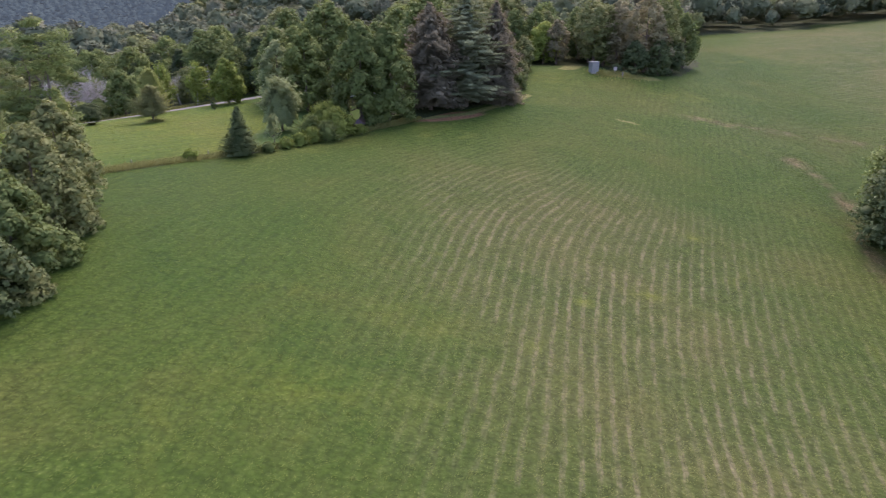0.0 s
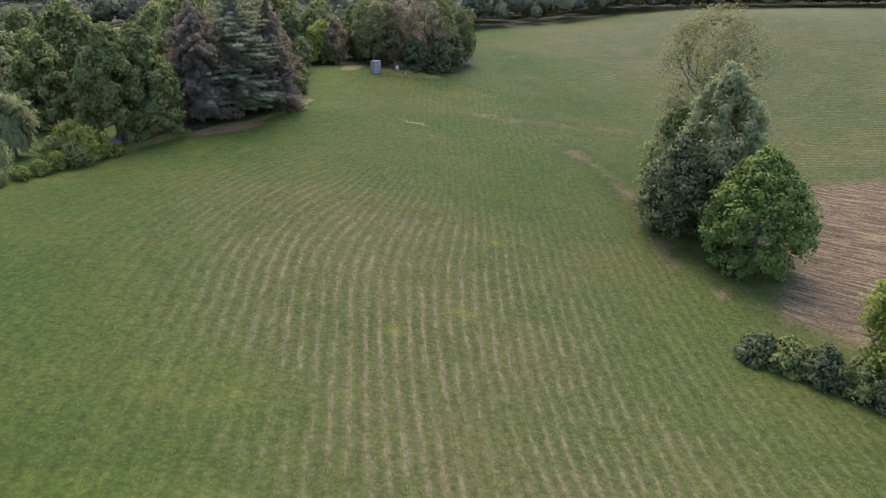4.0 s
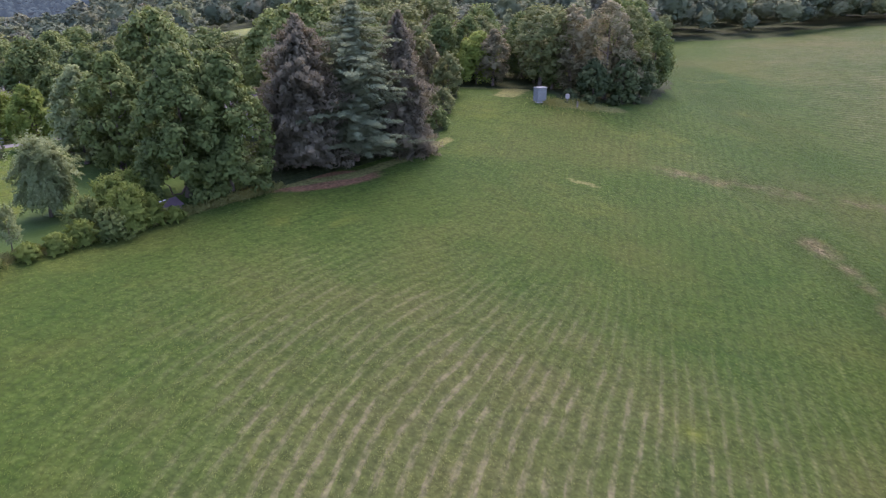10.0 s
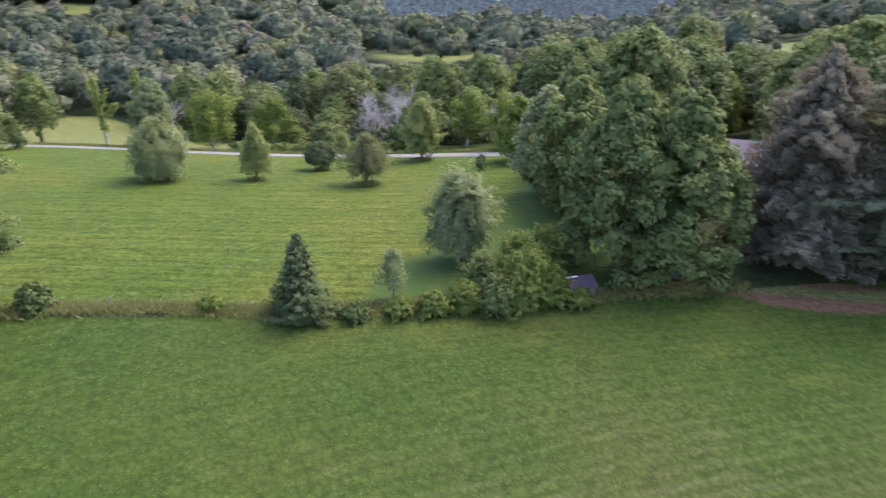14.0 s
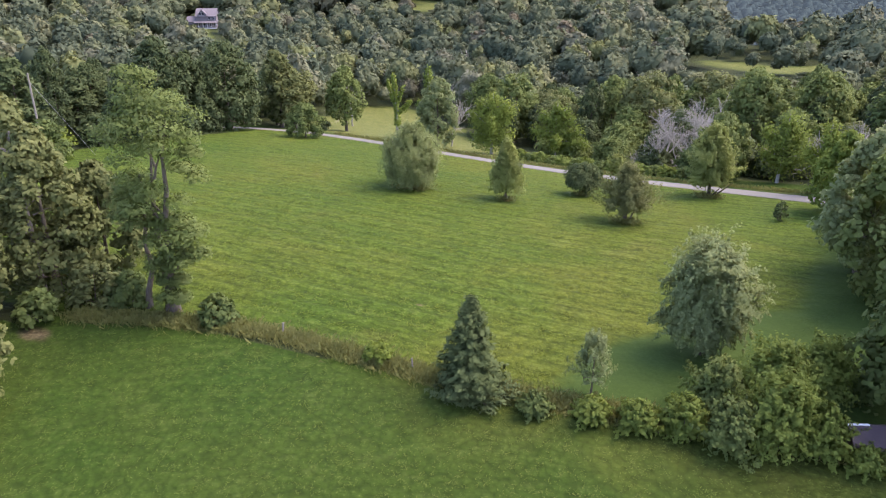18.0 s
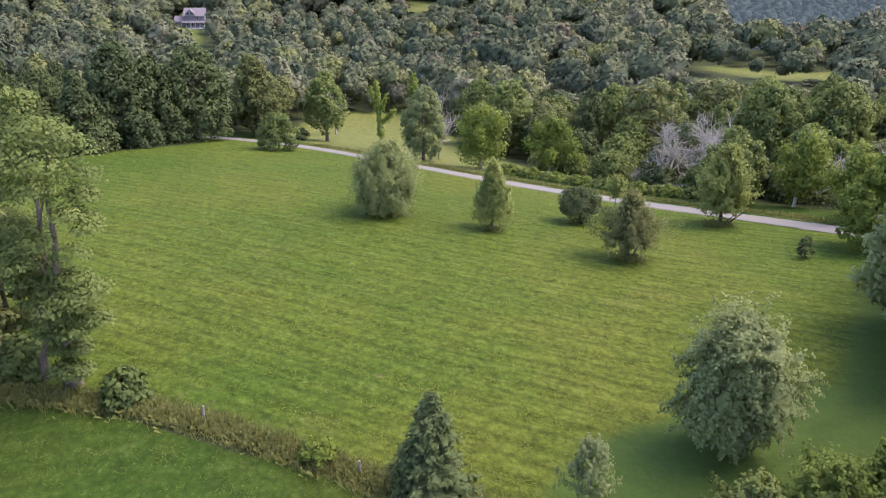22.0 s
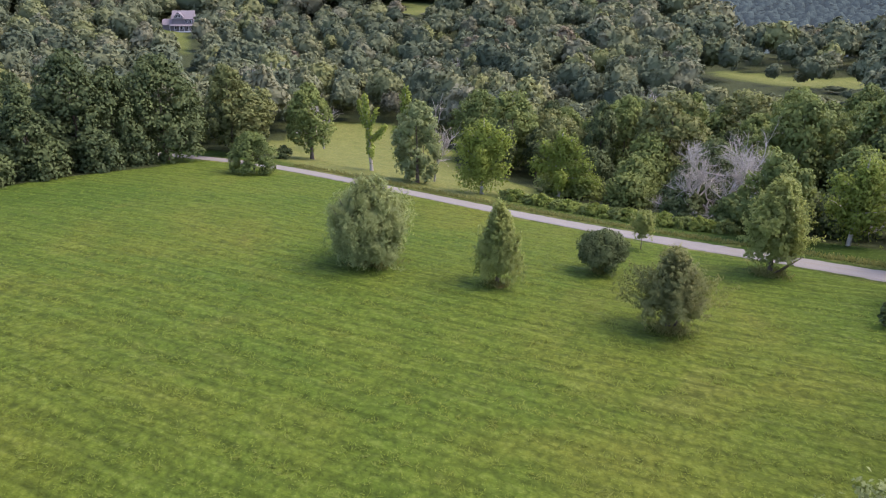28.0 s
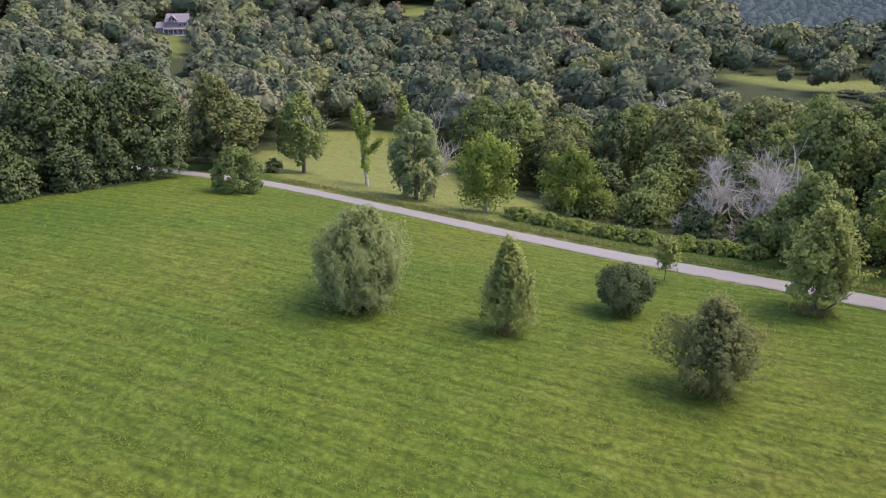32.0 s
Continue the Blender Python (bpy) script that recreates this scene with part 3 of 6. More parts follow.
def crown(rng, h, w, z0, profile, lobes, per, leaf, lobe_r=0.2, flat=0.8, droop=0.3, skew=(0, 0), feather=1.14, core=0.44, lobe_n=0.8, billows=7):
    """Crown points: lobes set on an outline of revolution (height share, radius share), leaves on each lobe."""
    zs, rs = zip(*profile)
    cs, outs = [], []
    centres, cores = [], []
    for k in range(lobes):
        q = (k + rng.uniform(0.1, 0.9)) / lobes
        q = q ** 0.9
        r = np.interp(q, zs, rs) * w / 2
        az = k * 2.39996 + rng.normal() * 0.5
        lr = w * lobe_r * rng.uniform(0.7, 1.25) * (0.55 + 0.45 * np.interp(q, zs, rs))
        inn = max(0.0, r - lr * rng.uniform(0.5, 0.9)) * (1 if rng.random() > 0.18 else rng.uniform(0.2, 0.8))
        c = np.array([math.cos(az) * inn + skew[0] * q, math.sin(az) * inn + skew[1] * q, z0 + q * (h - z0 - lr * 0.7 * flat)])
        centres.append((c, lr))
        # each lobe carries several billows of leaves, with shaded gaps between them
        away = unit(np.array([math.cos(az), math.sin(az), 0.6]))
        ds = sphere_dirs(rng, 40)
        ds = ds[ds @ away > -0.3][:billows]
        size = lr * rng.uniform(0.30, 0.56, len(ds))
        m = max(3, int(per / billows * rng.uniform(0.8, 1.25)))
        sc = np.repeat(c + ds * lr * 0.74 * np.array([1, 1, flat]), m, axis=0)
        up = np.repeat(unit(ds + np.array([0, 0, 0.7])), m, axis=0)
        d = sphere_dirs(rng, len(sc))
        d = np.where((d * up).sum(1, keepdims=True) < -0.15, -d, d)
        rad = np.repeat(size, m) * rng.uniform(0.75, feather, len(sc))
        pts = sc + d * rad[:, None] * np.array([1, 1, flat])
        loose = sphere_dirs(rng, max(4, int(per * 0.35)))
        loose = np.where((loose @ away)[:, None] < -0.4, -loose, loose)
        cs.append(c + loose * (lr * rng.uniform(0.5, 0.85, len(loose)))[:, None] * np.array([1, 1, flat]))
        outs.append(unit(loose + np.array([0, 0, 0.3])))
        cs.append(pts)
        cores.append((c, lr))
        outs.append(unit(d * lobe_n + up * 0.55 + np.array([0, 0, 0.15])))
    c, o = np.concatenate(cs), np.concatenate(outs)
    keep = c[:, 2] > 0.12
    v, f, soft = leaves(rng, c[keep], o[keep], leaf[0], leaf[1], droop)
    cv, cf, cn = clump_cores(rng, cores, core * np.array([1, 1, flat]))
    return np.concatenate([v, cv]), np.concatenate([f, cf + len(v)]), np.concatenate([soft, cn]), centres


def wood(rng, h, r, z_fork, centres, limbs, lean=0.02, sides=8):
    """A tapered trunk with a root flare, and limbs that run to crown lobes."""
    n = 9
    q = np.linspace(0, 1, n)
    bend = np.cumsum(rng.normal(size=(n, 2)) * lean * h / n, axis=0)
    bend -= bend[0]
    path = np.c_[bend, q * h * 0.86 - 0.3]
    rad = r * np.clip(1 - 0.9 * q, 0.07, 1)
    rad[0], rad[1] = r * 1.55, r * 1.05
    trunk = tube_arrays(path, rad, sides)
    out = []
    picks = sorted(centres, key=lambda c: -c[1])[: limbs * 2]
    rng.shuffle(picks)
    for c, lr in picks[:limbs]:
        zs = max(z_fork, min(c[2] * 0.7, h * 0.75))
        base = np.array([np.interp(zs, path[:, 2], path[:, 0]), np.interp(zs, path[:, 2], path[:, 1]), zs])
        t = np.linspace(0, 1, 5)[:, None]
        mid = base + (c - base) * t + np.array([0, 0, 1.0]) * (np.sin(t * np.pi) * -0.06 * h) + rng.normal(size=(5, 3)) * 0.02 * h * np.array([[0], [1], [1], [1], [0]])
        out.append(tube_arrays(mid, np.linspace(r * 0.42, r * 0.08, 5), 5))
    return trunk, out


EGG = [(0, 0.55), (0.18, 0.95), (0.4, 1.0), (0.65, 0.82), (0.85, 0.52), (1, 0.18)]
BALL = [(0, 0.5), (0.25, 0.9), (0.5, 1.0), (0.75, 0.85), (1, 0.4)]
DOME = [(0, 0.85), (0.3, 1.0), (0.6, 0.9), (0.85, 0.62), (1, 0.25)]
SPIRE = [(0, 0.75), (0.2, 1.0), (0.45, 0.85), (0.7, 0.55), (1, 0.12)]
VASE = [(0, 0.35), (0.3, 0.75), (0.6, 1.0), (0.85, 0.85), (1, 0.4)]
COLUMN = [(0, 0.6), (0.2, 0.9), (0.5, 1.0), (0.8, 0.8), (1, 0.3)]


def plant(name, label, category, m, trunk, limbs, foliage, leaf_mat, bark=None, group="", crown_label=""):
    ob = thing(name, m, label, category, group)
    if trunk:
        part("trunk", mesh_from("trunk", *trunk, bark or BARK, True), ob)
    for l in limbs:
        part("limb", mesh_from("limb", *l, bark or BARK, True), ob)
    if foliage:
        part("crown", mesh_from("crown", foliage[0], foliage[1], leaf_mat, True, None, foliage[2]), ob, crown_label)
    return ob


def at_ground(x, y, turn=0.0, sink=0.05, scale=(1, 1, 1)):
    return Matrix.LocRotScale((x, y, ground_z(x, y) - sink), Euler((0, 0, radians(turn))), Vector(scale))


def broad_tree(seed, x, y, h, w, leaf_mat, label, z0=None, profile=EGG, lobes=60, per=90, leaf=(0.42, 0.26), limbs=5, name="tree", category="tree", group="", lobe_r=0.17, droop=0.35, trunk_r=None, flat=0.85, stems=1, skew=(0, 0), bark=None, feather=1.2, core=0.44):
    rng = np.random.default_rng(seed)
    z0 = h * 0.15 if z0 is None else z0
    v, f, soft, centres = crown(rng, h, w, z0, profile, lobes, per, leaf, lobe_r, flat, droop, skew=skew, feather=feather, core=core)
    trunk, limb = wood(rng, h, trunk_r or h * 0.022, max(z0 * 0.8, h * 0.08), centres, limbs)
    if stems > 1:
        for k in range(stems - 1):
            c, _ = centres[int(rng.integers(len(centres) // 2))]
            t = np.linspace(0, 1, 5)[:, None]
            base = np.array([rng.normal() * 0.12, rng.normal() * 0.12, -0.3])
            limb.append(tube_arrays(base + (c - base) * t, np.linspace(h * 0.016, h * 0.004, 5), 6))
    return plant(name, label, category, at_ground(x, y), trunk, limb, (v, f, soft), leaf_mat, bark, group)


def conifer_arrays(rng, h, w, z0, tiers, per, spray, droop, upturn=0.0, power=0.85, ragged=0.2, hang=0.0):
    cs, outs, boughs = [], [], []
    for k in range(tiers):
        q = (k + 0.5) / tiers
        z = z0 + q * (h - z0)
        reach = w / 2 * ((1 - q) ** power if power < 1 else (1 - q ** power)) + 0.12
        n = max(4, int(per * (0.45 + 0.55 * (1 - q))))
        for j in range(n):
            az = 2 * np.pi * (j + rng.uniform(-0.4, 0.4)) / n + k * 1.1
            L = reach * rng.uniform(1 - ragged, 1 + ragged * 0.6) * (1 + ragged * (0.5 * math.sin(2 * az + 0.9 * z) + 0.4 * math.sin(3 * az - 1.6 * z)))
            t = np.linspace(0.06, 1, max(5, int(7 + 6.5 * L)))
            zz = z + L * (-droop * t + upturn * t * t) + rng.normal() * 0.08
            p = np.c_[np.cos(az) * L * t, np.sin(az) * L * t, zz]
            side = np.array([-math.sin(az), math.cos(az), 0.0])
            fan = 0.30 * L * (1 - t) * 0.9 + 0.10
            for s in (-1, -0.5, 0.0, 0.5, 1):
                o = p + side * (s * fan)[:, None] + rng.normal(size=p.shape) * 0.07
                o[:, 2] -= np.abs(s) * 0.10 + hang * rng.random(len(p)) * 0.8
                cs.append(o)
                outs.append(np.tile(np.array([math.cos(az) * 0.6, math.sin(az) * 0.6, 0.8]), (len(p), 1)))
            boughs.append((p[0], p[-2]))
    c, o = np.concatenate(cs), unit(np.concatenate(outs))
    v, f, soft = leaves(rng, c, o, spray[0], spray[1], 0.25 + hang * 1.2, 0.42)
    return v, f, soft, boughs


def conifer(seed, x, y, h, w, leaf_mat, label, z0=0.4, tiers=16, per=11, spray=(0.55, 0.2), droop=0.25, upturn=0.1, power=0.85, ragged=0.25, hang=0.0, name="spruce_tree", turn=0.0):
    rng = np.random.default_rng(seed)
    v, f, soft, boughs = conifer_arrays(rng, h, w, z0, tiers, per, spray, droop, upturn, power, ragged, hang)
    path = np.c_[np.zeros(6), np.zeros(6), np.linspace(-0.3, h * 0.97, 6)]
    trunk = tube_arrays(path, np.linspace(h * 0.02, 0.02, 6), 8)
    limbs = []
    for a, b in boughs[:: max(1, len(boughs) // 8)][:8]:
        limbs.append(tube_arrays(np.linspace(a, b, 4), np.linspace(h * 0.005, 0.012, 4), 5))
    return plant(name, label, "tree", at_ground(x, y, turn), trunk, limbs, (v, f, soft), leaf_mat)


def bare_branches(rng, base, way, length, radius, depth, spread=0.55, out=None, gravity=0.05):
    out = [] if out is None else out
    n = 5
    p = [np.array(base, float)]
    d = unit(np.array(way, float))
    for k in range(n):
        d = unit(d + rng.normal(size=3) * 0.13 + np.array([0, 0, gravity]))
        p.append(p[-1] + d * length / n)
    out.append(tube_arrays(p, np.linspace(radius, radius * 0.45, n + 1), 6 if depth > 1 else 3))
    if depth > 0:
        for k in range(int(rng.integers(4, 7))):
            s = rng.uniform(0.35, 1.0)
            i = min(n, int(s * n))
            nd = unit(d + spread * rng.normal(size=3) * 1.5)
            bare_branches(rng, p[i], nd, length * rng.uniform(0.5, 0.8), radius * 0.52, depth - 1, spread, out, gravity)
    return out


def dead_tree(seed, x, y, h, r, label, depth=3, spread=0.5, way=(0, 0, 1), name="dead_tree", first=0.45, bark=None):
    rng = np.random.default_rng(seed)
    pieces = bare_branches(rng, (0, 0, -0.3), way, h * first, r, depth, spread)
    ob = thing(name, at_ground(x, y), label, "dead tree")
    part("trunk", mesh_from("trunk", *pieces[0], bark or BARK_PALE, True), ob)
    part("branchwork", mesh_from("branchwork", *joined(pieces[1:]), bark or BARK_PALE, True), ob)
    return ob


def bush(seed, x, y, h, w, leaf_mat, label, lobes=22, per=80, leaf=(0.3, 0.2), name="bush", group="", stems=4, profile=DOME, stretch=(1, 1), turn=0.0, lobe_r=0.24, droop=0.3):
    rng = np.random.default_rng(seed)
    v, f, soft, centres = crown(rng, h, w, 0.05, profile, lobes, per, leaf, lobe_r, 0.8, droop)
    sc = np.array([stretch[0], stretch[1], 1.0])
    v = v * sc
    limbs = []
    for k in range(stems):
        c, _ = centres[int(rng.integers(len(centres)))]
        base = np.array([rng.normal() * 0.15, rng.normal() * 0.15, -0.2])
        t = np.linspace(0, 1, 4)[:, None]
        limbs.append(tube_arrays(base + (c * sc - base) * t, np.linspace(0.05, 0.015, 4), 5))
    ob = thing(name, at_ground(x, y, turn), label, "bush", group)
    for l in limbs:
        part("stem", mesh_from("stem", *l, BARK, True), ob)
    part("crown", mesh_from("crown", v, f, leaf_mat, True, None, soft), ob)
    return ob


def spray_tree(seed, x, y, h, w, leaf_mat, label, z0=1.0, profile=EGG, shoots=380, per=30, leaf=(0.22, 0.06), up=0.5, reach=0.3, ragged=0.14, trunk_r=None, stems=1, heart=0.5, name="tree", category="tree", group="", skew=(0, 0), limbs=6):
    """A tree whose crown is made of leafy shoots that stand out of it (up > 0) or trail from it (up < 0)."""
    rng = np.random.default_rng(seed)
    zs, rs = zip(*profile)
    wob = rng.uniform(0, 6.28, 4)
    q = np.sort(rng.random(shoots)) ** 0.85
    az = rng.uniform(0, 2 * np.pi, shoots)
    bulge = 1 + 0.10 * np.sin(2 * az + wob[0] + 3 * q) + 0.08 * np.sin(3 * az + wob[1] - 5 * q) + 0.07 * np.sin(5 * az + wob[2] + 9 * q)
    knobs = sphere_dirs(rng, 18)
    dirs = unit(np.c_[np.cos(az) * np.interp(q, zs, rs), np.sin(az) * np.interp(q, zs, rs), 2.2 * (q - 0.45)])
    bulge = bulge * (0.74 + 0.40 * np.exp(-(np.arccos(np.clip(dirs @ knobs.T, -1, 1)) / 0.42) ** 2).max(1))
    r = np.interp(q, zs, rs) * w / 2 * bulge * (1 - ragged + 1.6 * ragged * rng.random(shoots)) * np.sqrt(rng.uniform(0.45, 1.0, shoots))
    tip = np.c_[np.cos(az) * r + skew[0] * q, np.sin(az) * r + skew[1] * q, z0 + q * (h - z0) * (0.97 + 0.06 * rng.random(shoots))]
    out = unit(tip - np.array([0, 0, z0 + 0.4 * (h - z0)]))
    way = unit(out * (1 - abs(up)) + np.array([0, 0, up]) + rng.normal(size=(shoots, 3)) * 0.18)
    long = w * reach * rng.uniform(0.6, 1.2, shoots)
    s = rng.random((shoots, per)) ** 0.8
    c = tip[:, None] - way[:, None] * (long[:, None] * s)[..., None] + rng.normal(size=(shoots, per, 3)) * (0.03 + 0.10 * s[..., None]) * (w / 5)
    c = c.reshape(-1, 3)
    o = unit(np.repeat(out * np.array([1, 1, 0.5]), per, axis=0) + 0.3 * sphere_dirs(rng, len(c)) + np.array([0, 0, 0.45]))
    ok = c[:, 2] > max(0.1, z0 * 0.8)
    v, f, soft = leaves(rng, c[ok], o[ok], leaf[0], leaf[1], -0.8 * up, 0.38)
    hearts = []
    for k in range(26):
        qq = (k + 0.5) / 26
        rr = np.interp(qq, zs, rs) * w / 2
        a = k * 2.4
        hearts.append((np.array([math.cos(a) * rr * 0.36 + skew[0] * qq, math.sin(a) * rr * 0.42 + skew[1] * qq, z0 + 0.10 * h + qq * (h - z0) * 0.80]), max(0.10, rr * 0.34)))
    cv, cf, cn = clump_cores(rng, hearts, heart)
    fol = (np.concatenate([v, cv]), np.concatenate([f, cf + len(v)]), np.concatenate([soft, cn]))
    centres = [(t, 1.0) for t in tip[rng.integers(shoots, size=limbs * 3)]]
    trunk, limb = wood(rng, h, trunk_r or h * 0.022, max(z0 * 0.6, 0.3), centres, limbs)
    for k in range(stems - 1):
        t = tip[int(rng.integers(shoots))]
        base = np.array([rng.normal() * 0.12, rng.normal() * 0.12, -0.3])
        limb.append(tube_arrays(base + (t - base) * np.linspace(0, 0.95, 5)[:, None], np.linspace(h * 0.016, h * 0.003, 5), 6))
    return plant(name, label, category, at_ground(x, y), trunk, limb, fol, leaf_mat, None, group)


def far_crown(rng, h, w, z0, profile, count, leaf, rings=9, spokes=13):
    """A whole woodland crown seen from afar: a billowed body thick with leaf sprays."""
    zs, rs = zip(*profile)
    bumps = sphere_dirs(rng, 26)
    bumps[:, 2] = np.abs(bumps[:, 2]) * 0.9 - 0.15
    bumps = unit(bumps)
    size = rng.uniform(0.22, 0.40, 26)
    tall = rng.uniform(0.15, 0.50, 26)
    q = np.linspace(0, 1, rings)
    az = np.linspace(0, 2 * np.pi, spokes, endpoint=False)
    Q, A = np.meshgrid(q, az, indexing="ij")
    R = np.interp(Q, zs, rs) * np.where(Q > 0.97, 0.25, 1.0) * w / 2
    p = np.stack([np.cos(A) * R, np.sin(A) * R, z0 + Q * (h - z0) * 0.92], -1).reshape(-1, 3)
    mid = np.array([0, 0, z0 + 0.4 * (h - z0)])
    d = unit((p - mid) / np.array([w / 2, w / 2, h / 2]))
    rise = (np.exp(-(np.arccos(np.clip(d @ bumps.T, -1, 1)) / size) ** 2) * tall).max(1)
    p = mid + (p - mid) * (0.40 + rise + rng.normal(size=len(p)) * 0.04)[:, None]
    i = np.arange(rings - 1)[:, None] * spokes
    k = np.arange(spokes)[None]
    k2 = (k + 1) % spokes
    f = np.stack([i + k, i + k2, i + spokes + k2, i + spokes + k], -1).reshape(-1, 4)
    fn = np.cross(p[f[:, 2]] - p[f[:, 0]], p[f[:, 3]] - p[f[:, 1]])
    area = np.linalg.norm(fn, axis=1)
    pn = np.zeros_like(p)
    for c in range(4):
        np.add.at(pn, f[:, c], fn)
    pn = unit(pn)
    # leaf sprays gathered in billows that stand out of the body
    billows = max(12, count // 9)
    weight = area * (0.7 + np.maximum(0, fn[:, 2] / (area + 1e-9)))
    pick = rng.choice(len(f), billows, p=weight / weight.sum())
    a, b = rng.random((2, billows, 1))
    mid_b = (p[f[pick, 0]] * (1 - a) + p[f[pick, 1]] * a) * (1 - b) + (p[f[pick, 3]] * (1 - a) + p[f[pick, 2]] * a) * b
    which = np.repeat(np.arange(billows), count // billows + 1)[:count]
    face = unit(fn[pick])[which]
    d = sphere_dirs(rng, count)
    d = np.where((d * unit(face + np.array([0, 0, 0.6]))).sum(1, keepdims=True) < -0.1, -d, d)
    o = unit(d + 0.6 * face)
    stray = rng.random(count) < 0.4
    spot = rng.choice(len(f), count, p=area / area.sum())
    a, b = rng.random((2, count, 1))
    over = (p[f[spot, 0]] * (1 - a) + p[f[spot, 1]] * a) * (1 - b) + (p[f[spot, 3]] * (1 - a) + p[f[spot, 2]] * a) * b
    c = mid_b[which] + face * 0.02 * w + d * (rng.uniform(0.055, 0.115, billows)[which] * w * rng.uniform(0.75, 1.15, count))[:, None]
    c = np.where(stray[:, None], over + unit(fn[spot]) * 0.03 * w, c)
    o = np.where(stray[:, None], unit(fn[spot]), o)
    c[:, 2] = np.maximum(c[:, 2], 0.1)
    nrm = unit(o + np.array([0, 0, 0.3]) + 0.5 * rng.normal(size=(count, 3)))
    t = unit(np.cross(nrm, rng.normal(size=(count, 3))))
    b = np.cross(nrm, t)
    s = leaf * rng.uniform(0.6, 1.4, (count, 1))
    v = np.stack([c + t * s, c - t * s * 0.6 + b * s * 0.75, c - t * s * 0.7 - b * s * 0.7], 1).reshape(-1, 3)
    soft = np.repeat(unit(o + 0.2 * nrm + np.array([0, 0, 0.3])), 3, axis=0)
    lf = np.arange(3 * count).reshape(-1, 3)
    f = np.concatenate([f[:, :3], f[:, [0, 2, 3]]])
    return np.concatenate([p, v]), np.concatenate([f, lf + len(p)]), np.concatenate([pn, soft])


def snag(seed, x, y, h, r, label, lean=(0, 0)):
    """A dead trunk with short broken side branches."""
    rng = np.random.default_rng(seed)
    t = np.linspace(0, 1, 9)
    path = np.c_[lean[0] * t + np.cumsum(rng.normal(size=9)) * 0.05, lean[1] * t + np.cumsum(rng.normal(size=9)) * 0.05, t * h - 0.3]
    ob = thing("dead_tree", at_ground(x, y), label, "dead tree")
    part("trunk", mesh_from("trunk", *tube_arrays(path, r * (1 - 0.75 * t), 8), BARK_GREY, True), ob)
    for k in range(16):
        q = rng.uniform(0.25, 0.98)
        base = np.array([np.interp(q, t, path[:, c]) for c in range(3)])
        a = rng.uniform(0, 6.28)
        d = np.array([math.cos(a), math.sin(a), rng.uniform(-0.5, 0.9)])
        n = rng.uniform(0.7, 2.2) * (1.2 - 0.6 * q)
        bend = np.linspace(0, 1, 5)[:, None]
        p = base + d * n * bend + np.array([0, 0, -0.25 * n]) * bend ** 2 + rng.normal(size=(5, 3)) * 0.05 * bend
        part("branch", mesh_from("branch", *tube_arrays(p, np.linspace(r * 0.28, 0.012, 5), 5), BARK_GREY, True), ob)
    return ob

# ---------------------------------------------------------------- the ground


def steps(lo, hi, fine, reach, growth=1.16):
    """Grid lines: even between lo and hi, widening outwards to reach."""
    mid = list(np.arange(lo, hi + fine * 0.5, fine))
    up, d = [], fine
    while (up[-1] if up else mid[-1]) < reach:
        d *= growth
        up.append((up[-1] if up else mid[-1]) + d)
    down, d = [], fine
    while (down[-1] if down else mid[0]) > -reach:
        d *= growth
        down.append((down[-1] if down else mid[0]) - d)
    return np.array(down[::-1] + mid + up)


def row_coords(x, y):
    """Across and along the mowing: the lower field bends uphill, the hay field runs beside its fence."""
    u1 = x - (0.19 + 0.13 * np.clip((x - 8) / 18, 0, 1)) * (y - 60) - 0.011 * np.clip(y - 70, 0, 36) ** 2 * np.clip(1 - (x - 14) / 20, 0, 1)
    u1 = u1 - 0.8 * np.maximum(0, y - 106) * np.clip(1 - (x - 14) / 20, 0, 1)
    v1 = y + 0.3 * x
    u2, v2 = -0.65 * x + 0.76 * y, 0.76 * x + 0.65 * y
    return u1, v1, u2, v2


